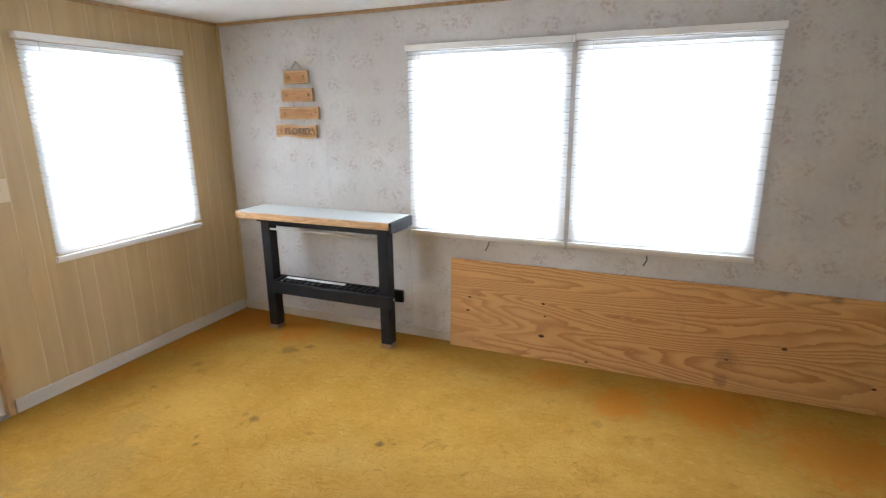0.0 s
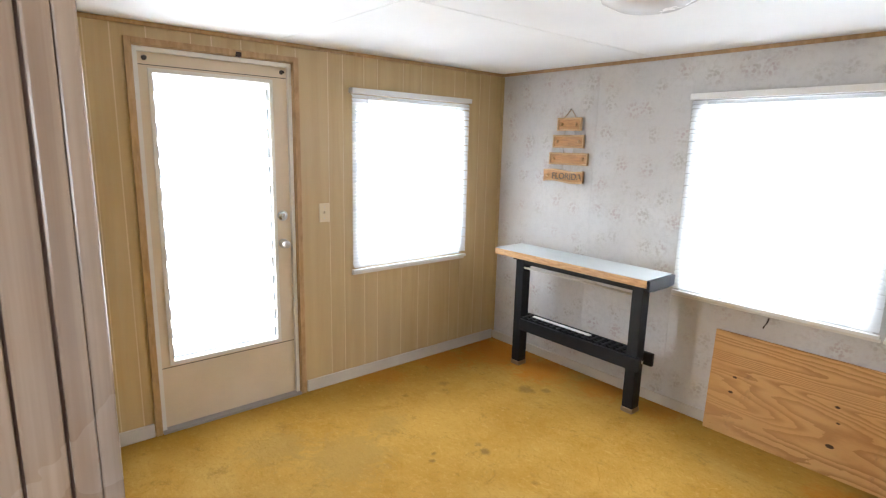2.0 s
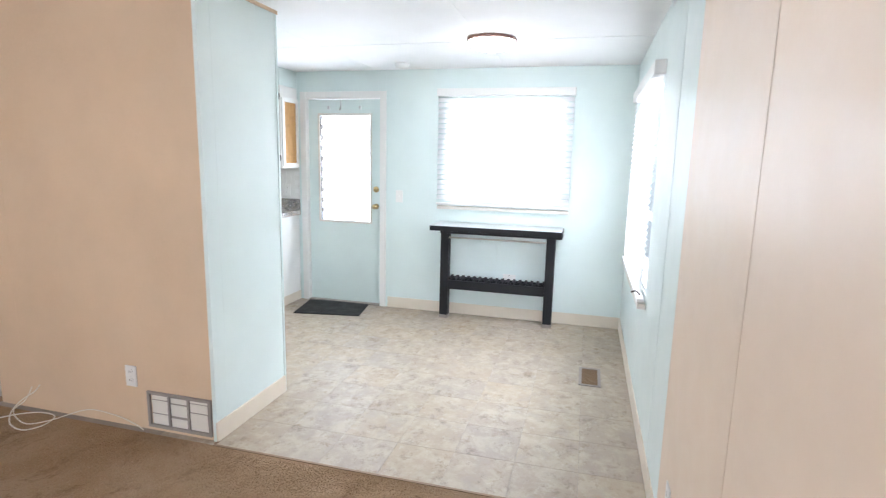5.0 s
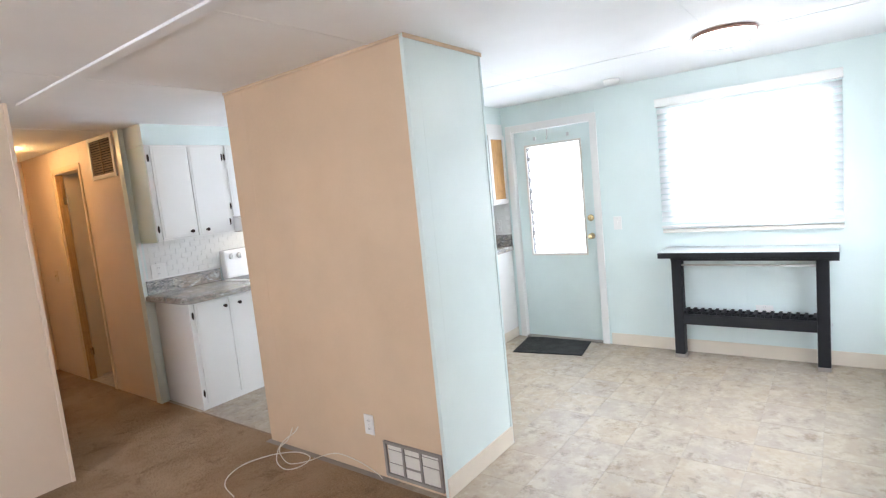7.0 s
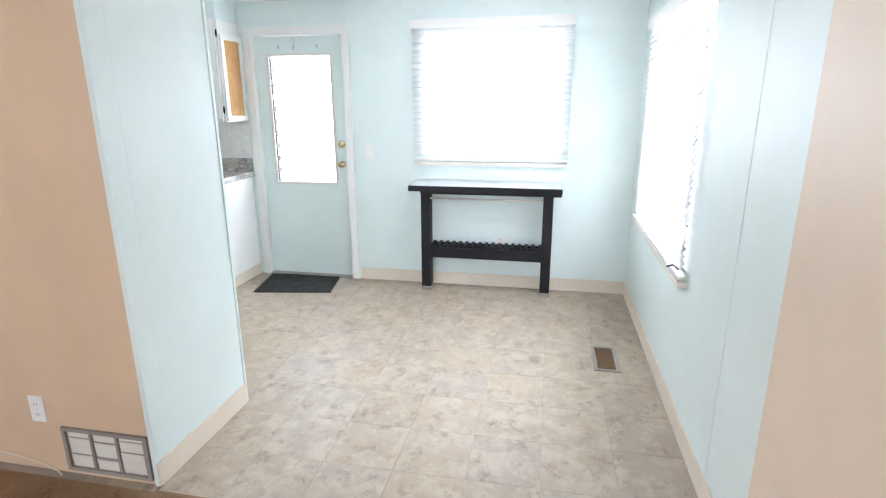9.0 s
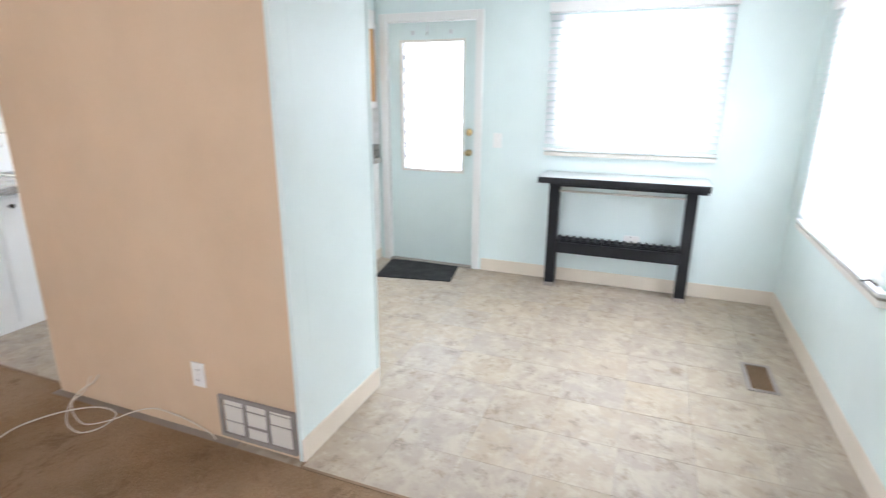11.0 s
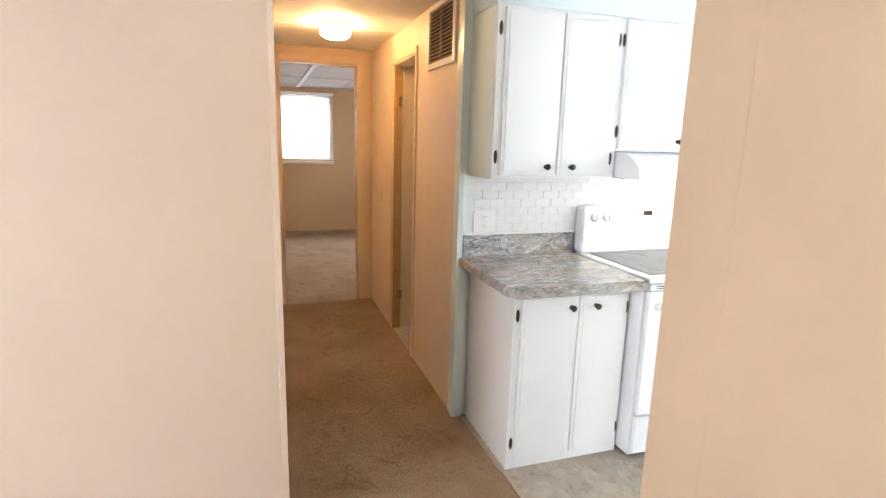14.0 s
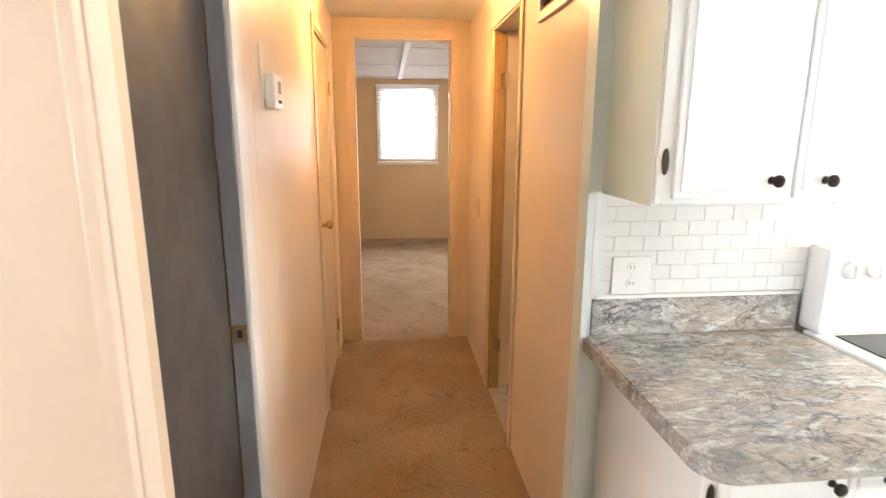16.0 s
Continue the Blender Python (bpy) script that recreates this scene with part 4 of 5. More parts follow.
for z in (0.3, 1.8):
    part("hinge", boxes(((-2.166, -7.5, z - 0.045), (-2.16, -7.45, z + 0.045))), BRASS, bd)
part("door_slab", boxes(((-2.79, -7.595, 0.02), (-2.17, -7.56, 2.12)), bevel=0.002), CREAM, bd)

# closet doorway
cd = thing("door_6", HL.p(-4.65, 0, 0), "narrow closet door painted charcoal in a grey lined frame", "door", "", "structure")
part("jamb", HL.solid((-4.93, -4.915, -0.036, 0.002, 0, 2.05), (-4.38, -4.365, -0.12, 0.002, 0, 2.05), (-4.915, -4.38, -0.12, 0.002, 2.032, 2.05)), LIGHTGREY, cd)
part("door_slab", HL.solid((-4.9145, -4.3815, -0.075, -0.04, 0.012, 2.03), bevel=0.002), CHARCOAL, cd, "closed charcoal door")
part("casing", HL.solid((-5.0, -4.927, 0.0005, 0.014, 0, 2.11), bevel=0.004), TRIMWHITE, cd)
part("casing", HL.solid((-5.085, -5.0005, 0.0005, 0.008, 0, 2.11), bevel=0.003), PALEBEIGE, cd)
part("casing", HL.solid((-4.368, -4.312, 0.0005, 0.014, 0, 2.11), bevel=0.004), PALEBEIGE, cd)
part("casing", HL.solid((-4.927, -4.368, 0.0005, 0.014, 2.047, 2.11), bevel=0.004), TRIMWHITE, cd)
part("strike_plate", HL.solid((-4.9148, -4.912, -0.035, 0.0022, 1.0, 1.045)), BRASS, cd)
part("strike_hole", HL.solid((-4.9119, -4.9112, -0.022, -0.01, 1.012, 1.033)), DARK, cd)


# ---- small fixtures on the walls and ceilings ----
def plate(face, u, z, kind, material, label, category, w=0.07, h=0.115):
    sw = thing(kind, face.p(u, 0, z), label, category)
    part("cover_plate", face.solid((u - w / 2, u + w / 2, 0.0005, 0.007, z - h / 2, z + h / 2), bevel=0.0025), material, sw)
    for dz in (-0.035, 0.035) if kind == "light_switch" else (0.0,):
        part("screw", face.turned([(0.003, 0), (0.003, 0.001)], u, 0.007, z + dz, 8), STEEL, sw)
    if kind == "light_switch":
        part("toggle", face.solid((u - 0.006, u + 0.006, 0.007, 0.02, z - 0.004, z + 0.014), bevel=0.002), material, sw)
    else:
        for dz in (-0.024, 0.024):
            o = part("socket", face.turned([(0.016, 0), (0.016, 0.002)], u, 0.007, z + dz, 14), material, sw)
            part("slot", face.solid((u - 0.007, u - 0.005, 0.009, 0.0096, z + dz - 0.004, z + dz + 0.006), (u + 0.005, u + 0.007, 0.009, 0.0096, z + dz - 0.004, z + dz + 0.006)), DARK, o)
    return sw


plate(PW, 1.57, 1.14, "light_switch", IVORY, "ivory light switch on the tan panelling", "switch")
plate(W0, -2.085, 1.1, "light_switch", PLASTIC, "white light switch on the mint wall", "switch")
plate(HR, -6.98, 1.05, "light_switch", CREAM, "cream light switch in the hall", "switch")
plate(Face("y", -2.30, 1), -2.63, 0.29, "wall_outlet", PLASTIC, "white outlet on the beige partition", "outlet")
plate(W0, -1.0, 0.385, "wall_outlet", PLASTIC, "white outlet behind the black bench", "outlet", 0.115, 0.07)
plate(Face("x", -5.088, 1), -2.435, 1.102, "wall_outlet", PLASTIC, "white outlet on the tiled backsplash", "outlet", 0.12)
plate(Face("y", -4.958, 1), -3.28, 1.12, "wall_outlet", PLASTIC, "white outlet above the kitchen counter", "outlet")

plate(N0, -2.0, 0.29, "wall_outlet", PLASTIC, "white outlet low on the pale beige wall", "outlet")

th = thing("thermostat", HL.p(-5.33, 0, 1.615), "white thermostat box on the hall wall", "thermostat")
part("back_plate", HL.solid((-5.31, -5.24, 0.0005, 0.004, 1.605, 1.755), bevel=0.001), TRIMWHITE, th)
body = part("body", HL.solid((-5.40, -5.275, 0.004, 0.032, 1.58, 1.68), bevel=0.006), PLASTIC, th)
part("display", HL.solid((-5.375, -5.33, 0.032, 0.033, 1.625, 1.662)), VENTGREY, body)
for i in range(3):
    part("button", HL.solid((-5.37 + i * 0.016, -5.361 + i * 0.016, 0.032, 0.034, 1.597, 1.606)), DARK, body)

# return grille in the hall
gr = thing("return_grille", HR.p(-5.450, 0, 1.91), "white framed air grille with brown louvres high in the hall", "grille")
part("frame", HR.solid((-5.690, -5.660, 0.0005, 0.014, 1.912, 2.258), (-5.250, -5.215, 0.0005, 0.014, 1.912, 2.258), (-5.660, -5.250, 0.0005, 0.014, 1.912, 1.945), (-5.660, -5.250, 0.0005, 0.014, 2.23, 2.258), bevel=0.002), TRIMWHITE, gr)
part("backing", HR.solid((-5.660, -5.250, 0.0005, 0.002, 1.94, 2.23)), DARK, gr)
part("mullion", HR.solid((-5.460, -5.450, 0.002, 0.012, 1.94, 2.23)), VENTBROWN, gr)
for i in range(14):
    bm = HR.solid((-5.660, -5.250, 0.003, 0.0045, 0, 0.021))
    c = Vector(HR.p(-5.460, 0.004, 0.01))
    bmesh.ops.rotate(bm, cent=c, matrix=Matrix.Rotation(radians(-35), 3, "Y"), verts=bm.verts)
    bmesh.ops.translate(bm, vec=(0.002, 0, 1.945 + i * 0.0203), verts=bm.verts)
    part("slat", bm, VENTBROWN, gr)

# wall register low on the partition
PE_ = Face("y", -2.30, 1)
rg = thing("wall_register", PE_.p(-2.34, 0, 0.01), "old grey metal air register with white panels by the floor", "register")
U0, U1, Z0, Z1 = -2.53, -2.135, 0.022, 0.222
part("frame", PE_.solid((U0, U0 + 0.017, 0.0005, 0.014, Z0, Z1), (U1 - 0.017, U1, 0.0005, 0.014, Z0, Z1), (U0 + 0.017, U1 - 0.017, 0.0005, 0.014, Z0, Z0 + 0.016), (U0 + 0.017, U1 - 0.017, 0.0005, 0.014, Z1 - 0.016, Z1), bevel=0.002), VENTGREY, rg)
cols = (U0 + 0.017, -2.395, -2.275, U1 - 0.017)
for u in cols[1:3]:
    part("divider", PE_.solid((u - 0.006, u + 0.006, 0.0005, 0.012, Z0 + 0.016, Z1 - 0.016)), VENTGREY, rg)
SLATS = (((0.04, 0.098), (0.102, 0.175), (0.179, 0.205)), ((0.039, 0.088), (0.1, 0.165), (0.172, 0.2)), ((0.04, 0.135), (0.139, 0.186), (0.19, 0.205)))
for (a, b_), rows_ in zip(zip(cols, cols[1:]), SLATS):
    part("backing", PE_.solid((a + 0.006, b_ - 0.006, 0.0005, 0.002, Z0 + 0.016, Z1 - 0.016)), VENTGREY, rg)
    for z0, z1 in rows_:
        bm = PE_.solid((a + 0.009, b_ - 0.009, 0.003, 0.006, z0, z1), bevel=0.0012)
        bmesh.ops.rotate(bm, cent=PE_.p((a + b_) / 2, 0.0045, (z0 + z1) / 2), matrix=Matrix.Rotation(radians(3), 3, "Y"), verts=bm.verts)
        part("slat", bm, TRIMWHITE, rg)

# floor register
fr = thing("floor_register", (-3.77, -0.25, 0), "brown metal floor register in the vinyl floor", "register")
part("frame", boxes(((-3.93, -0.325, 0.0), (-3.61, -0.305, 0.006)), ((-3.93, -0.2, 0.0), (-3.61, -0.18, 0.006)), ((-3.93, -0.305, 0.0), (-3.91, -0.2, 0.006)), ((-3.63, -0.305, 0.0), (-3.61, -0.2, 0.006))), VENTGREY, fr)
part("backing", boxes(((-3.91, -0.305, 0.0), (-3.63, -0.2, 0.001))), VENTBROWN, fr)
for i in range(20):
    x = -3.902 + i * 0.014
    part("slat", boxes(((x, -0.305, 0.001), (x + 0.004, -0.2, 0.005))), VENTBROWN, fr)

# ceiling lamps
hl = thing("ceiling_lamp", (-1.84, -6.35, H), "lit white glass drum lamp on the hall ceiling", "lamp")
part("canopy", lathe([(0.1, 0), (0.1, -0.02), (0.085, -0.028)], (-1.84, -6.35, H), "z", 28), BRASS, hl)
part("glass_shade", lathe([(0.075, -0.026), (0.094, -0.034), (0.103, -0.055), (0.096, -0.082), (0.066, -0.101), (0.016, -0.107)], (-1.84, -6.35, H), "z", 32), LAMPGLASS, hl, "", True)
dl = thing("ceiling_lamp", (-3.82, -1.03, H), "shallow lit glass ceiling lamp with a rose-brown rim", "lamp")
part("rim", lathe([(0.15, 0), (0.163, -0.004), (0.165, -0.02), (0.155, -0.023), (0.15, -0.01)], (-3.82, -1.03, H), "z", 40), ROSEWOOD, dl, "", True)
part("glass_shade", lathe([(0.152, -0.018), (0.15, -0.04), (0.125, -0.062), (0.07, -0.078), (0.01, -0.082)], (-3.82, -1.03, H), "z", 40), COOLGLASS, dl, "", True)
pl = thing("ceiling_lamp", (-0.98, 1.66, HP), "unlit round opal lamp on the porch ceiling", "lamp")
part("canopy", lathe([(0.15, 0), (0.15, -0.015), (0.13, -0.02)], (-0.98, 1.66, HP), "z", 28), PLASTIC, pl)
part("glass_shade", lathe([(0.135, -0.02), (0.16, -0.04), (0.15, -0.075), (0.1, -0.1), (0.02, -0.107)], (-0.98, 1.66, HP), "z", 32), OPAL, pl, "", True)
sd = thing("smoke_detector", (-4.66, -1.96, H), "small round white smoke detector on the ceiling", "detector")
part("body", lathe([(0.065, 0), (0.065, -0.012), (0.055, -0.035), (0.02, -0.04)], (-4.66, -1.96, H), "z", 24), PLASTIC, sd, "", True)

# ---- porch room ----
def bench(at, turn, top_kind, label, stick, L, S):
    """A two-legged workbench with a slotted lower shelf; local x along its length, y out from the wall."""
    o = Vector(at)
    th = thing("workbench", at, label, "workbench", "matching black workbenches")
    made = []
    deep, hw, tall = (1.0, 0.038, 1.018) if top_kind == "black" else (0.84, 0.036, 1.0)

    def add(name, bm, material, lab="", smooth=False):
        bmesh.ops.scale(bm, vec=(1, deep, tall), verts=bm.verts)
        bmesh.ops.rotate(bm, cent=(0, 0, 0), matrix=Matrix.Rotation(turn, 3, "Z"), verts=bm.verts)
        bmesh.ops.translate(bm, vec=o, verts=bm.verts)
        made.append(part(name, bm, material, th, lab, smooth))
        return made[-1]

    add("tabletop", boxes(((-L / 2, 0.01, 0.824), (L / 2, 0.35, 0.866)), bevel=0.004), BLACK if top_kind == "black" else EDGEWOOD)
    add("top_sheet", boxes(((-L / 2 + 0.002, 0.012, 0.8665), (L / 2 - 0.002, 0.346, 0.8705)), bevel=0.001), BENCHTOP, "pale laminate sheet")
    if top_kind == "wood":
        add("end_rail", boxes(((-L / 2 - 0.02, 0.015, 0.805), (-L / 2 - 0.001, 0.346, 0.869)), bevel=0.003), BLACK)
    if top_kind == "wood":
        add("front_rail", boxes(((-S + hw + 0.001, 0.168, 0.758), (S - hw - 0.001, 0.188, 0.7895)), bevel=0.002), BLACK)
    add("apron", boxes(((-L / 2 + 0.001, 0.03, 0.79), (S + 0.03, 0.24, 0.823)), bevel=0.003), BLACK)
    for x in (-S, S):
        leg = add("leg", boxes(((x - hw, 0.10, 0.03), (x + hw, 0.19, 0.79)), bevel=0.006), BLACK)
        add("foot", boxes(((x - hw - 0.002, 0.097, 0.0), (x + hw + 0.002, 0.193, 0.03)), bevel=0.004), VENTBROWN if top_kind == "wood" else VENTGREY)
        for z in (0.78, 0.33):
            b = lathe([(0.01, 0), (0.009, 0.006), (0.003, 0.008)], (x - 0.051, 0.145, z), "x", 10)
            add("bolt", b, STEEL)
    rod = 0.732 if top_kind == "wood" else 0.748
    E_ = -0.035 if top_kind == "black" else 0.068
    # slotted shelf: two long rails and cross bars between three rows of holes
    add("shelf_rail", boxes(((-S - E_, 0.192, 0.285), (S - 0.044, 0.222, 0.365)), bevel=0.004), BLACK)
    add("shelf_rail", boxes(((-S - E_, 0.02, 0.285), (S + (0.05 if top_kind == "wood" else -0.035), 0.05, 0.365)), bevel=0.004), BLACK)
    for y in (0.11, 0.15):
        add("shelf_bar", boxes(((-S + 0.045, y - 0.007, 0.345), (S - 0.045, y + 0.007, 0.366))), BLACK)
    for i in range(17):
        x = -S + 0.05 + i * (2 * S - 0.1) / 16
        add("shelf_bar", boxes(((x - 0.011, 0.05, 0.34), (x + 0.011, 0.192, 0.372 + (0.012 if top_kind == "black" else 0))), bevel=0.002), BLACK)
    add("towel_rod", tube([(-S + 0.035, 0.178, rod), (S - 0.035, 0.178, rod)], 0.0075, 10), ROD, "", True)
    if stick:
        s = thing("paint_stick", at, "white wooden stick lying on the bench shelf", "stick")
        bm = boxes(((-0.12, 0.08, 0.3735), (0.36, 0.105, 0.3805)), bevel=0.002)
        bmesh.ops.rotate(bm, cent=(0, 0, 0), matrix=Matrix.Rotation(turn, 3, "Z"), verts=bm.verts)
        bmesh.ops.translate(bm, vec=o, verts=bm.verts)
        part("blade", bm, WHITE, s)
    return th


bench((-2.03, 2.985, 0), math.pi, "wood", "black workbench with a pale top and raw pine edge", True, 1.15, 0.455)
bench((-4.97, -1.1025, 0), -math.pi / 2, "black", "black workbench with a pale top below the dining window", False, 1.145, 0.476)

ply = thing("plywood_sheet", (0.02, 3.06, 0), "knotty plywood sheet leaning against the papered wall", "plywood")
bm = boxes(((-1.212, -0.009, 0.0), (1.235, 0.009, 0.586)), bevel=0.0015)
bmesh.ops.rotate(bm, cent=(0, 0, 0), matrix=Matrix.Rotation(radians(-2.6), 3, "X"), verts=bm.verts)
bmesh.ops.translate(bm, vec=(0.0, 3.047, 0.001), verts=bm.verts)
part("sheet", bm, PLY, ply)
KNOTS = ((-1.08, 0.345, 0.009), (-1.09, 0.256, 0.01), (-0.607, 0.361, 0.009), (-0.594, 0.283, 0.007), (-0.61, 0.155, 0.015), (-0.333, 0.033, 0.008), (0.657, 0.284, 0.011), (1.056, 0.139, 0.009), (0.4, 0.18, 0.007))
for x, z, r in KNOTS:
    bm = lathe([(r * 0.85, 0.0), (r * 0.75, -0.0007), (r * 0.25, -0.0014)], (0, 0, 0), "y", 14)
    bmesh.ops.scale(bm, vec=(1.5, 1, 0.8), verts=bm.verts)
    bmesh.ops.rotate(bm, cent=(0, 0, 0), matrix=Matrix.Rotation(radians(-2.6), 3, "X"), verts=bm.verts)
    bmesh.ops.translate(bm, vec=(x, 3.0378 + z * math.tan(radians(2.6)), z), verts=bm.verts)
    part("knot", bm, KNOT, ply, "dark knot")


def lettering(text, size, at, turn_x, material, parent):
    cu = bpy.data.curves.new("lettering", "FONT")
    cu.body, cu.size, cu.extrude, cu.align_x = text, size, 0.0015, "CENTER"
    tmp = new("lettering_tmp", cu)
    me = bpy.data.meshes.new_from_object(tmp.evaluated_get(bpy.context.evaluated_depsgraph_get()))
    bpy.data.objects.remove(tmp)
    bpy.data.curves.remove(cu)
    bm = bmesh.new()
    bm.from_mesh(me)
    bpy.data.meshes.remove(me)
    bmesh.ops.transform(bm, matrix=Matrix.Translation(at) @ Matrix.Rotation(turn_x, 4, "X"), verts=bm.verts)
    return part("lettering", bm, material, parent)


def wavy(x0, x1, d0, d1, z0, z1, n=16):
    """A strip that waves up and down along the porch's north wall."""
    bm = bmesh.new()
    rows = []
    for i in range(n + 1):
        f = i / n
        w = 0.007 * math.sin(f * 6.3)
        rows.append([bm.verts.new(PN.p(x0 + f * (x1 - x0), d, z + w)) for d, z in ((d0, z0), (d1, z0), (d1, z1), (d0, z1))])
    for a, q in zip(rows, rows[1:]):
        for k in range(4):
            bm.faces.new((a[k], a[(k + 1) % 4], q[(k + 1) % 4], q[k]))
    bm.faces.new(rows[0])
    bm.faces.new(rows[-1])
    bmesh.ops.recalc_face_normals(bm, faces=bm.faces)
    return bm


# hanging sign of four small planks on cords
sg = thing("wall_sign", (-2.33, 3.09, 1.36), "four raffia plaques on cords, the lowest lettered", "sign")
for i, (x0, x1, z0, z1) in enumerate(((-2.425, -2.235, 1.685, 1.765), (-2.455, -2.205, 1.57, 1.65), (-2.48, -2.165, 1.455, 1.53), (-2.525, -2.19, 1.335, 1.41))):
    if i < 3:
        pq = part("plaque", PN.solid((x0, x1, 0.012, 0.022, z0, z1), bevel=0.004), RATTAN, sg)
        part("rim", PN.solid((x0 - 0.004, x1 + 0.004, 0.01, 0.028, z0 - 0.004, z0 + 0.008), (x0 - 0.004, x1 + 0.004, 0.01, 0.028, z1 - 0.008, z1 + 0.004), (x0 - 0.004, x0 + 0.008, 0.01, 0.028, z0 + 0.008, z1 - 0.008), (x1 - 0.008, x1 + 0.004, 0.01, 0.028, z0 + 0.008, z1 - 0.008), bevel=0.003), RIM, pq)
    else:
        pq = part("plaque", wavy(x0, x1, 0.01, 0.024, z0, z1), RATTAN, sg)
        part("rim", wavy(x0, x1, 0.009, 0.028, z0 - 0.004, z0 + 0.007), RIM, pq)
        part("rim", wavy(x0, x1, 0.009, 0.028, z1 - 0.007, z1 + 0.004), RIM, pq)
        lettering("FLORIDA", 0.062, (-2.325, 3.0745, 1.352), radians(90), LETTER, pq)
    for x in (x0 + 0.035, x1 - 0.035):
        part("shell", PN.turned([(0.011, 0), (0.012, 0.004), (0.006, 0.01)], x, 0.0225, (z0 + z1) / 2, 10), RIM, pq)
for x in (-2.37, -2.29):
    for z0, z1 in ((1.646, 1.692), (1.526, 1.577), (1.404, 1.46)):
        part("cord", tube([PN.p(x, 0.016, z0), PN.p(x, 0.016, z1)], 0.003, 6), TRIMWHITE, sg)
part("cord", tube([PN.p(-2.385, 0.016, 1.762), PN.p(-2.33, 0.008, 1.825), PN.p(-2.275, 0.016, 1.762)], 0.003, 6), CASEWOOD, sg)
part("nail", PN.turned([(0.003, 0), (0.003, 0.012), (0.006, 0.013), (0.006, 0.015)], -2.33, 0.0, 1.823, 8), STEEL, sg)

# little hooks under the wide blinds
for x in (-0.97, -0.05):
    c = thing("window_crank", PN.p(x, 0, 0.69), "small dark window crank under the blind", "crank")
    part("arm", tube([PN.p(x, 0.002, 0.705), PN.p(x + 0.004, 0.03, 0.69), PN.p(x - 0.012, 0.034, 0.655)], 0.004, 6), BRONZE, c)

# ---- dining room ----
ck_ = thing("window_crank", N0.p(-3.25, 0.05, 0.703), "small dark window crank over the dining sill", "crank")
part("arm", tube([N0.p(-3.25, 0.02, 0.7035), N0.p(-3.25, 0.03, 0.74), N0.p(-3.26, 0.05, 0.755), N0.p(-3.28, 0.07, 0.74)], 0.005, 8), BRONZE, ck_)
mat = thing("door_mat", (-4.72, -2.68, 0), "black ribbed rubber mat before the back door", "mat")
bm = boxes(((-0.24, -0.315, 0.0), (0.24, 0.315, 0.009)), bevel=0.003)
bmesh.ops.rotate(bm, cent=(0, 0, 0), matrix=Matrix.Rotation(radians(10), 3, "Z"), verts=bm.verts)
bmesh.ops.translate(bm, vec=(-4.745, -2.68, 0.0), verts=bm.verts)
part("pad", bm, RUBBER, mat)

# ---- living room cable ----
cb = thing("white_cable", (-2.1, -3.2, 0), "loose coil of white cable on the brown carpet", "cable")
pts = [(-2.298, -3.28, 0.15), (-2.286, -3.31, 0.11), (-2.276, -3.4, 0.05), (-2.215, -3.4, 0.01), (-2.11, -3.27, 0.008), (-2.08, -3.14, 0.008), (-2.15, -3.085, 0.01), (-2.24, -3.12, 0.012), (-2.245, -3.25, 0.012), (-2.15, -3.365, 0.014), (-2.005, -3.44, 0.008), (-1.877, -3.41, 0.006), (-1.796, -3.32, 0.006), (-1.757, -3.17, 0.006)]


def smooth_path(p, n=8):
    p = [Vector(q) for q in p]
    out = []
    for i in range(len(p) - 1):
        a, b, c, d_ = p[max(i - 1, 0)], p[i], p[i + 1], p[min(i + 2, len(p) - 1)]
        for k in range(n):
            t = k / n
            out.append(0.5 * ((2 * b) + (c - a) * t + (2 * a - 5 * b + 4 * c - d_) * t * t + (3 * b - a - 3 * c + d_) * t ** 3))
    return out + [p[-1]]


part("cord", tube(smooth_path(pts), 0.0035, 8), CABLE, cb, "", True)
part("cord", tube(smooth_path([(-2.298, -3.34, 0.13), (-2.28, -3.38, 0.05), (-2.22, -3.39, 0.018), (-2.15, -3.27, 0.016), (-2.126, -3.16, 0.016), (-2.19, -3.085, 0.018), (-2.265, -3.05, 0.02), (-2.286, -2.96, 0.05), (-2.29, -2.874, 0.06), (-2.29, -2.72, 0.045), (-2.288, -2.6, 0.012), (-2.27, -2.55, 0.006)]), 0.003, 8), CABLE, cb, "", True)


# ---- kitchen ----
def cab_knob(face, u, z, parent, d=0.0):
    part("knob", face.turned([(0.010, 0), (0.006, 0.006), (0.006, 0.014), (0.014, 0.02), (0.0145, 0.026), (0.009, 0.031)], u, d, z, 14), BRONZE, parent, "black knob", True)


def cab_hinge(face, u, z, parent, d):
    bm = face.turned([(0.0085, 0), (0.0085, 0.003), (0.0045, 0.005)], u, d, z, 12)
    bmesh.ops.translate(bm, vec=(0, 0, -z), verts=bm.verts)
    bmesh.ops.scale(bm, vec=(1, 1, 3.6), verts=bm.verts)
    bmesh.ops.translate(bm, vec=(0, 0, z), verts=bm.verts)
    part("hinge", bm, BRONZE, parent, "black oval hinge")


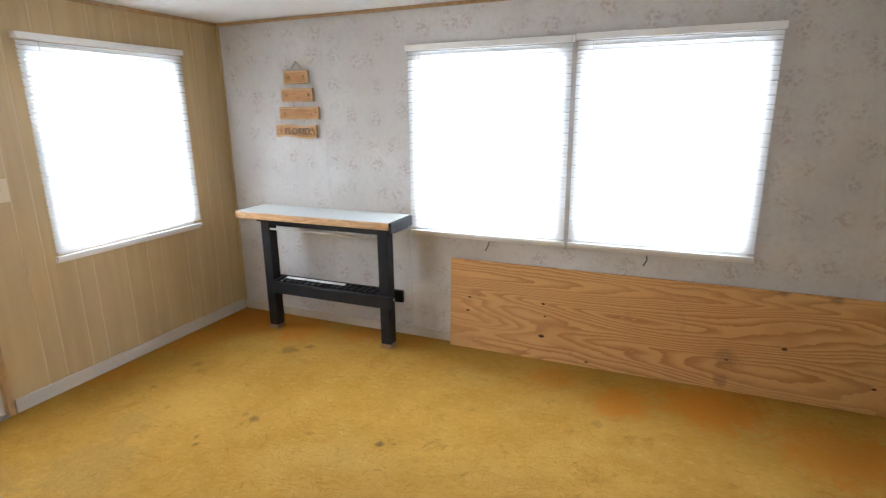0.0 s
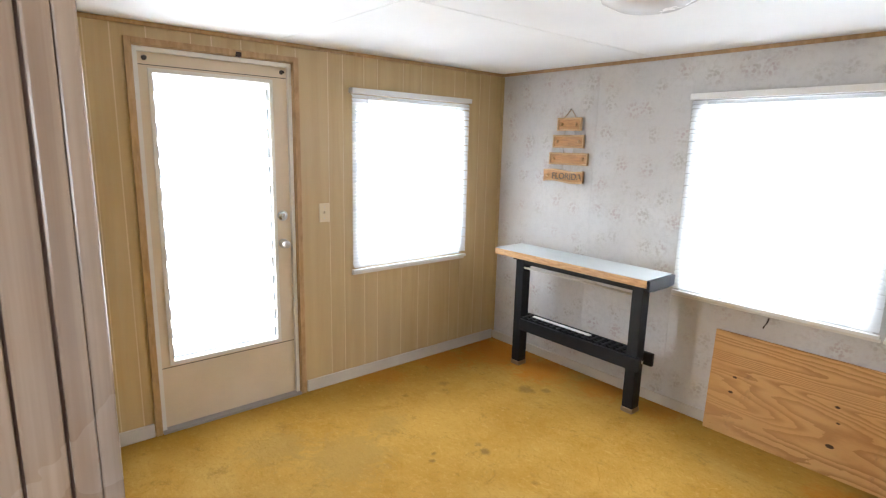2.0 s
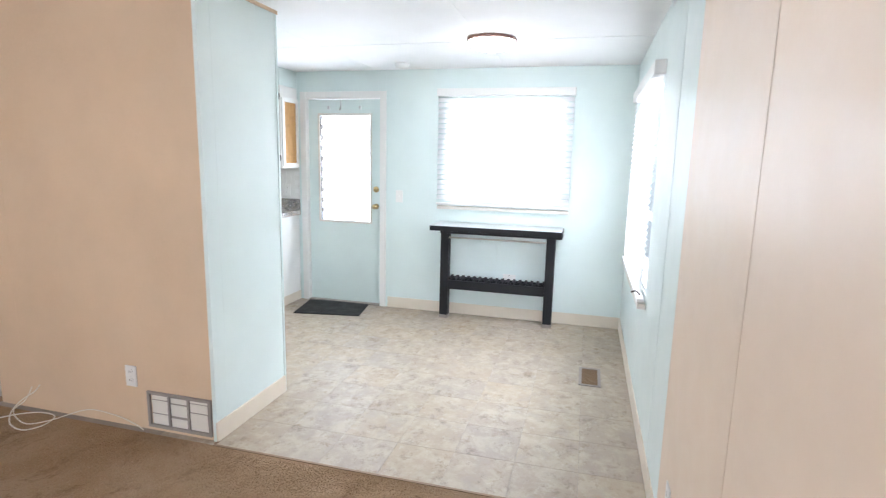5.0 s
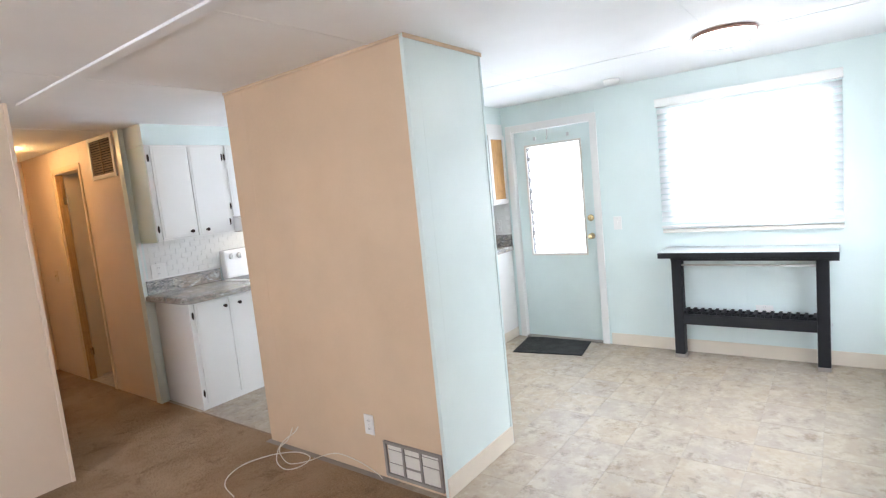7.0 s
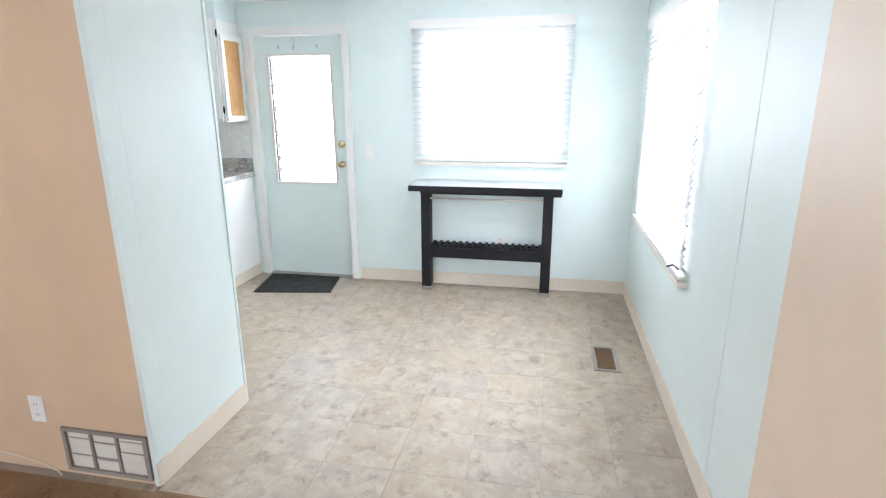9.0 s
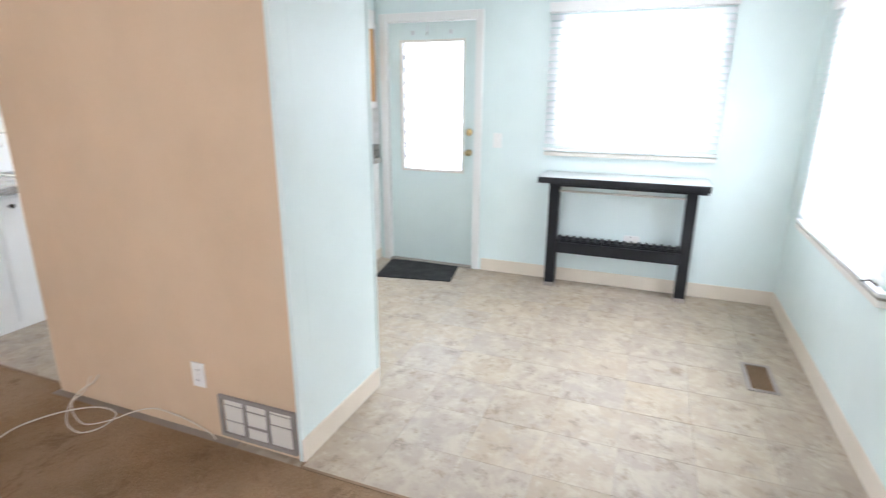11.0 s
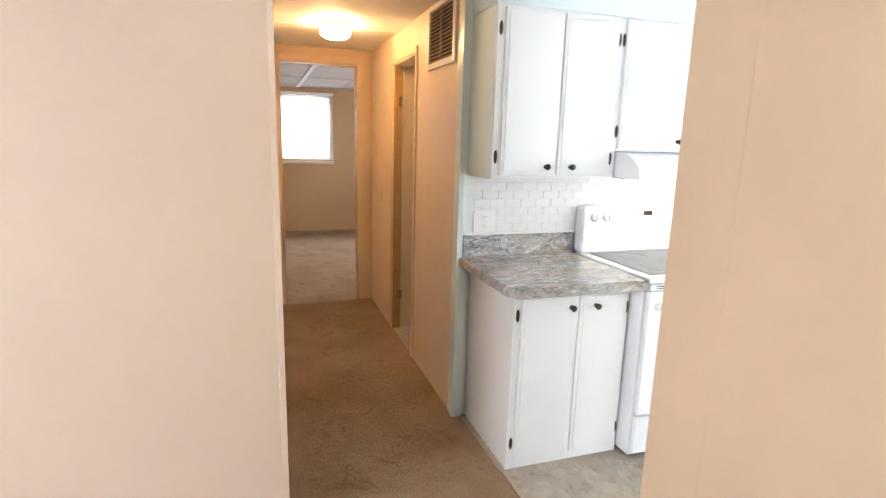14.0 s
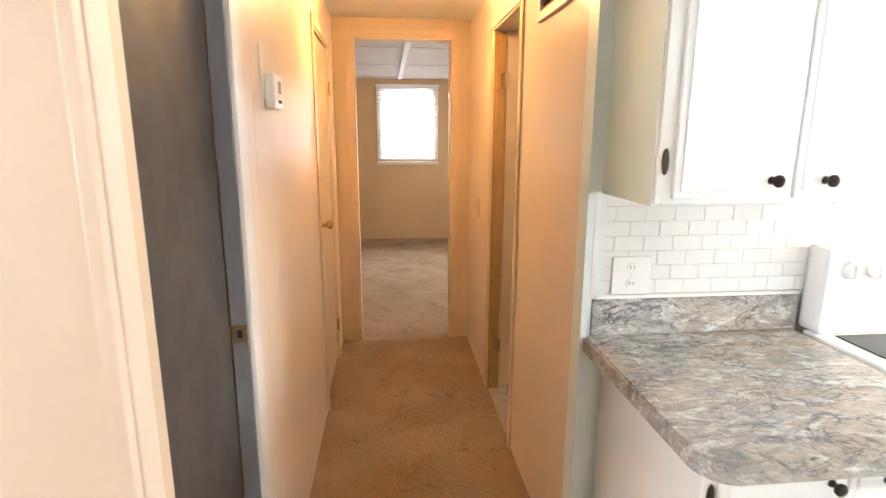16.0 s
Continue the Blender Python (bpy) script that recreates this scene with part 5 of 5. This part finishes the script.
def cabinet(name, face, u0, u1, d, z0, z1, doors, label, upper, end=None):
    """A face-framed cabinet unit; doors are (u0, u1, knob_u, hinge_u)."""
    c = thing(name, face.p((u0 + u1) / 2, d / 2, z0), label, "cabinet", name + "s of the kitchen")
    part("body", face.solid((u0, u1, 0.001, d, z0, z1), bevel=0.002), WHITE, c)
    for a, b, ku, hu in doors:
        lo, hi = (z0 + 0.012, z1 - 0.012) if upper else (z0 + 0.05, z1 - 0.02)
        dr = part("door", face.solid((a, b, d + 0.0005, d + 0.014, lo, hi), bevel=0.004), WHITE, c)
        part("door_face", face.solid((a + 0.016, b - 0.016, d + 0.0142, d + 0.018, lo + 0.016, hi - 0.016), bevel=0.0025), WHITE, dr)
        cab_knob(face, ku, lo + 0.042 if upper else hi - 0.065, dr, d + 0.018)
        for hz in (lo + 0.084, hi - 0.09):
            cab_hinge(face, hu, hz, dr, d + 0.002)
    return c


cabinet("base_cabinet", KS, -2.978, -2.37, 0.545, 0.0, 0.870, ((-2.958, -2.7, -2.782, -2.966), (-2.694, -2.405, -2.652, -2.39)), "white two-door base cabinet beside the hall", False)
cabinet("wall_cabinet", KS, -2.995, -2.335, 0.31, 1.352, 2.105, ((-2.955, -2.666, -2.737, -2.965), (-2.659, -2.37, -2.603, -2.35)), "white two-door wall cabinet over the counter", True)
cabinet("wall_cabinet", KS, -3.79, -2.996, 0.31, 1.485, 2.105, ((-3.775, -3.422, -3.488, -3.782), (-3.416, -3.0, -3.35, -2.99)), "white two-door wall cabinet over the range hood", True)
cabinet("wall_cabinet", KS, -4.6, -3.795, 0.31, 1.34, 2.105, ((-4.59, -4.2, -4.24, -4.595), (-4.19, -3.81, -4.15, -3.8)), "white two-door corner wall cabinet", True)
cabinet("base_cabinet", KS, -4.36, -3.8, 0.55, 0.0, 0.870, ((-4.35, -3.81, -3.85, -4.352),), "white base cabinet past the range", False)
cabinet("base_cabinet", W0, -5.09, -3.16, 0.56, 0.0, 0.870, ((-4.5, -3.85, -3.9, -4.505), (-3.84, -3.2, -3.79, -3.19)), "white base cabinet along the outer wall", False)
wc = cabinet("wall_cabinet", W0, -3.78, -3.16, 0.3, 1.34, 2.105, ((-3.77, -3.48, -3.52, -3.776), (-3.47, -3.18, -3.43, -3.17)), "white wall cabinet with an orange wood end panel", True)
KE = Face("y", -2.335, 1)
# thin skin on the cabinet's hall side, greener than its white body
setting("trim", KE.solid((-5.094, -4.8, 0.0005, 0.004, 1.345, 2.1)), SIDESKIN, "pale green skin on the cabinet side", "trim")
EN = Face("x", -3.16, 1)
part("end_frame", EN.solid((-4.968, -4.93, 0.0005, 0.016, 1.35, 2.0), (-4.72, -4.68, 0.0005, 0.016, 1.35, 2.0), (-4.93, -4.72, 0.0005, 0.016, 1.35, 1.39), (-4.93, -4.72, 0.0005, 0.016, 1.96, 2.0), bevel=0.003), WHITE, wc)
part("end_panel", EN.solid((-4.93, -4.72, 0.0005, 0.006, 1.39, 1.96)), CORK, wc, "orange wood end panel")
setting("trim", EN.solid((-4.965, -4.41, 0.0005, 0.006, 0.0, 0.09), bevel=0.001), VINYLBASE, "almond base at the cabinet end", "trim")


# worktop end with a rounded outer corner
c1 = thing("worktop", (-2.65, -4.8, 0.87), "grey marbled laminate worktop with a rounded corner", "worktop")
bm = bmesh.new()
outline = [(-2.98, -5.099), (-2.98, -4.435)]
outline += [(-2.37 + 0.07 * math.sin(a), -4.505 + 0.07 * math.cos(a)) for a in [math.pi / 2 * i / 8 for i in range(9)]]
outline += [(-2.3, -5.084), (-2.35, -5.084), (-2.35, -5.099)]
lo = [bm.verts.new((x, y, 0.872)) for x, y in outline]
hi = [bm.verts.new((x, y, 0.918)) for x, y in outline]
bm.faces.new(lo)
bm.faces.new(hi)
for i in range(len(lo)):
    j = (i + 1) % len(lo)
    bm.faces.new((lo[i], lo[j], hi[j], hi[i]))
bmesh.ops.bevel(bm, geom=[e for e in bm.edges if all(abs(v.co.z - 0.918) < 1e-4 for v in e.verts)], offset=0.009, segments=3, affect="EDGES")
part("slab", bm, LAMINATE, c1)
part("upstand", boxes(((-2.98, -5.099, 0.9185), (-2.32, -5.08, 1.031)), bevel=0.003), LAMINATE, c1)
c2 = thing("worktop", (-4.4, -4.7, 0.87), "grey marbled laminate worktop running to the back door", "worktop")
part("slab", boxes(((-4.969, -5.099, 0.872), (-3.762, -4.435, 0.918)), ((-4.969, -4.4249, 0.872), (-4.35, -3.14, 0.918)), bevel=0.004), LAMINATE, c2)
part("upstand", boxes(((-4.95, -5.099, 0.9185), (-3.76, -5.08, 1.031)), ((-4.969, -5.08, 0.9185), (-4.95, -3.145, 1.031)), bevel=0.003), LAMINATE, c2)

setting("soffit", boxes(((-4.97, -5.1, 2.106), (-2.33, -4.79, H)), ((-4.97, -4.79, 2.106), (-4.66, -3.16, H))), MINT, "mint boxed soffit above the wall cabinets", "soffit")

# range hood
hd_ = thing("range_hood", (-3.395, -4.95, 1.34), "white range hood with a curved front", "hood")
bm = bmesh.new()
prof = [(-5.095, 1.483), (-4.79, 1.483)] + [(-4.79 + 0.19 * math.sin(a), 1.372 + 0.111 * math.cos(a)) for a in [math.pi / 2 * i / 8 for i in range(1, 9)]] + [(-4.605, 1.358), (-5.095, 1.358)]
for x in (-3.785, -3.005):
    bm.faces.new([bm.verts.new((x, y, z)) for y, z in prof])
bm.verts.ensure_lookup_table()
k = len(prof)
for i in range(k):
    j = (i + 1) % k
    bm.faces.new((bm.verts[i], bm.verts[j], bm.verts[k + j], bm.verts[k + i]))
part("body", bm, ENAMEL, hd_)
part("filter", boxes(((-3.7, -5.0, 1.345), (-3.1, -4.85, 1.3575))), VENTGREY, hd_)

part("lamp_lens", boxes(((-3.46, -4.82, 1.347), (-3.32, -4.72, 1.3575)), bevel=0.003), HOODLIGHT, hd_, "lit warm lamp lens")

# range
rg = thing("electric_range", (-3.4, -4.78, 0), "white electric range with a black glass cooktop", "range")
X0, X1, Y1 = -3.752, -2.99, -4.47
part("body", boxes(((X0, -5.09, 0.02), (X1, Y1, 0.9)), bevel=0.004), ENAMEL, rg)
part("cooktop_frame", boxes(((X0 - 0.004, -5.06, 0.9005), (X1 + 0.004, Y1 + 0.035, 0.925)), bevel=0.01), ENAMEL, rg)
ck = part("cooktop", boxes(((X0 + 0.045, -4.99, 0.925), (X1 - 0.045, Y1 - 0.03, 0.9285)), bevel=0.0015), COOKGLASS, rg)
for x, y, r in ((-3.22, -4.85, 0.08), (-3.58, -4.85, 0.1), (-3.22, -4.63, 0.11), (-3.58, -4.63, 0.08)):
    part("burner_ring", tube([(x + r * math.cos(a / 24 * math.pi), y + r * math.sin(a / 24 * math.pi), 0.9288) for a in range(48)], 0.0009, 4), VENTGREY, ck)
bp = part("backguard", boxes(((X0, -5.09, 0.926), (X1, -5.0, 1.187)), bevel=0.018), ENAMEL, rg)
RF = Face("x", -5.0, 1)
for u in (-3.056, -3.136, -3.606, -3.687):
    kb = part("dial", RF.turned([(0.027, 0), (0.026, 0.012), (0.022, 0.02), (0.018, 0.021)], u, 0.0005, 1.125, 18), ENAMEL, bp, "", True)
    part("pointer", RF.solid((u - 0.004, u + 0.004, 0.021, 0.031, 1.105, 1.145), bevel=0.002), ENAMEL, kb)
part("display", RF.solid((-3.435, -3.375, 0.0005, 0.003, 1.13, 1.155)), BRONZE, bp)
for i in range(4):
    part("button", RF.solid((-3.48 + i * 0.05, -3.455 + i * 0.05, 0.0005, 0.004, 1.085, 1.1)), PLASTIC, bp)
OF = Face("x", Y1, 1)
od = part("oven_door", OF.solid((X0 + 0.006, X1 - 0.006, 0.001, 0.035, 0.245, 0.86), bevel=0.008), ENAMEL, rg)
# arched oven window
bm = bmesh.new()
arch = [(-3.595, 0.43), (-3.14, 0.43)] + [(-3.3675 + 0.2275 * math.cos(a), 0.665 + 0.048 * math.sin(a)) for a in [math.pi * i / 12 for i in range(13)]]
for y in (Y1 + 0.034, Y1 + 0.0375):
    bm.faces.new([bm.verts.new((x, y, z)) for x, z in arch])
bm.verts.ensure_lookup_table()
k = len(arch)
for i in range(k):
    j = (i + 1) % k
    bm.faces.new((bm.verts[i], bm.verts[j], bm.verts[k + j], bm.verts[k + i]))
part("oven_window", bm, OVENGLASS, od)
part("handle", tube([OF.p(X1 - 0.05, 0.03, 0.79), OF.p(X1 - 0.05, 0.075, 0.8), OF.p(X1 - 0.09, 0.082, 0.8), OF.p(X0 + 0.09, 0.082, 0.8), OF.p(X0 + 0.05, 0.075, 0.8), OF.p(X0 + 0.05, 0.03, 0.79)], 0.016, 10), ENAMEL, od, "", True)
part("vent_strip", OF.solid((X0 + 0.01, X1 - 0.01, 0.001, 0.028, 0.864, 0.895), bevel=0.003), ENAMEL, rg)
for i in range(5):
    u = -3.07 - i * 0.14
    part("vent_slot", OF.solid((u - 0.05, u + 0.04, 0.028, 0.0292, 0.872, 0.876), (u - 0.05, u + 0.04, 0.028, 0.0292, 0.882, 0.886)), DARK, rg)
part("drawer", OF.solid((X0 + 0.006, X1 - 0.006, 0.001, 0.03, 0.04, 0.232), bevel=0.008), ENAMEL, rg)

# ---- tiles: glazed backsplash, then the vinyl floor ----
bs = setting("backsplash", boxes(((-4.955, -5.0985, 1.0315), (-2.33, -5.092, 1.351))), GROUT, "white glazed subway tile backsplash", "backsplash")
setting("trim", boxes(((-2.33, -5.0985, 1.0315), (-2.312, -5.084, 1.352)), ((-2.98, -5.0915, 1.0315), (-2.3305, -5.078, 1.043)), bevel=0.002), WHITE, "white edge trim of the backsplash", "trim")
tw, thh = 0.09, 0.0439
full = finish(boxes(((-tw / 2 + 0.0007, 0, -thh / 2 + 0.0007), (tw / 2 - 0.0007, 0.004, thh / 2 - 0.0007)), bevel=0.001), "tile", TILE)
half = finish(boxes(((-tw / 4 + 0.0007, 0, -thh / 2 + 0.0007), (tw / 4 - 0.0007, 0.004, thh / 2 - 0.0007)), bevel=0.001), "tile", TILE)
for r in range(7):
    z = 1.0435 + (r + 0.5) * thh
    x = -2.332
    if r % 2:
        share("tile", half, (x - tw / 4, -5.092, z), bs)
        x -= tw / 2
    while x - tw > -4.95:
        t_ = share("tile", full, (x - tw / 2, -5.092, z), bs)
        t_.rotation_euler = (random.uniform(-0.012, 0.012), 0, random.uniform(-0.012, 0.012))
        x -= tw
bs2 = setting("backsplash", boxes(((-4.9685, -3.84, 1.0315), (-4.962, -3.145, 1.338))), GROUT, "white glazed tile along the outer kitchen wall", "backsplash")
side = finish(boxes(((0, -tw / 2 + 0.0007, -thh / 2 + 0.0007), (0.005, tw / 2 - 0.0007, thh / 2 - 0.0007))), "tile", TILE)
for r in range(7):
    z = 1.0435 + (r + 0.5) * thh
    y = -3.15 - (tw / 2 if r % 2 else 0)
    while y - tw > -3.84:
        share("tile", side, (-4.962, y - tw / 2, z), bs2)
        y -= tw

TS = 0.3048
tile_me = finish(boxes(((-TS / 2 + 0.0007, -TS / 2 + 0.0007, -0.003), (TS / 2 - 0.0007, TS / 2 - 0.0007, 0.0)), bevel=0.0004), "vinyl_tile", VINYL)
cut_me = {}


def vinyl_tile(x0, x1, y0, y1):
    if x1 - x0 > TS - 0.002 and y1 - y0 > TS - 0.002:
        return tile_me
    key = (round(x1 - x0, 3), round(y1 - y0, 3))
    if key not in cut_me:
        a, b = key[0] / 2 - 0.0007, key[1] / 2 - 0.0007
        cut_me[key] = finish(boxes(((-a, -b, -0.003), (a, b, 0.0))), "vinyl_tile", VINYL)
    return cut_me[key]


# the floor shows the tiles in dining room and kitchen; none lie under the partition
for i in range(9):
    for j in range(17):
        x0, x1 = max(-4.97, -2.26 - (i + 1) * TS), -2.26 - i * TS
        y0, y1 = max(-5.08, -(j + 1) * TS), -j * TS
        if y1 < -3.3:
            x1 = min(x1, -2.345)
        if x1 - x0 < 0.03 or y1 - y0 < 0.03 or (x0 > -2.93 and y1 < -2.2 and y0 > -3.5):
            continue
        share("vinyl_tile", vinyl_tile(x0, x1, y0, y1), ((x0 + x1) / 2, (y0 + y1) / 2, 0.0), floor_vinyl)


# ---- carpet pile, too fine to count ----
def pile(name, spots, per_m2, height, width, material, label, seed):
    """Short tapered tufts standing on a carpet, leaning this way and that."""
    rng = np.random.default_rng(seed)
    base = []
    for x0, x1, y0, y1 in spots:
        n = int((x1 - x0) * (y1 - y0) * per_m2)
        base.append(np.column_stack([rng.uniform(x0, x1, n), rng.uniform(y0, y1, n), np.zeros(n)]))
    base = np.vstack(base)
    n = len(base)
    lean = rng.normal(0, 0.45, (n, 2)) + 0.35 * np.column_stack([np.sin(3.1 * base[:, 0] + 2.3 * base[:, 1]), np.cos(2.7 * base[:, 0] - 3.4 * base[:, 1])])
    h = height * rng.uniform(0.5, 1.2, n)
    turn = rng.uniform(0, 2 * math.pi, n)
    w = width * rng.uniform(0.6, 1.2, n)
    v = np.zeros((n, 4, 3))
    for k in range(3):
        a = turn + k * 2 * math.pi / 3
        v[:, k, 0], v[:, k, 1] = base[:, 0] + w * np.cos(a), base[:, 1] + w * np.sin(a)
        v[:, k, 2] = -0.001
    v[:, 3, 0], v[:, 3, 1], v[:, 3, 2] = base[:, 0] + lean[:, 0] * h, base[:, 1] + lean[:, 1] * h, h
    f = (np.arange(n) * 4)[:, None, None] + np.array([[0, 1, 3], [1, 2, 3], [2, 0, 3]])[None]
    me = bpy.data.meshes.new(name)
    me.from_pydata(v.reshape(-1, 3).tolist(), [], f.reshape(-1, 3).tolist())
    me.materials.append(material)
    return tagged(new(name, me), label, "carpet", "", "stuff")


pile("gold_carpet_pile", [(-2.97, 1.6, 0.1, 3.04)], 15000, 0.0016, 0.005, GOLD, "matted gold shag carpet pile", 3)
pile("brown_carpet_pile", [(-2.25, 0.1, -3.6, -0.01), (-2.335, 0.1, -4.285, -3.61), (-2.335, -1.38, -5.08, -4.285), (-2.29, -1.38, -7.42, -5.09)], 14000, 0.0035, 0.0055, BROWN, "short worn brown carpet pile", 4)
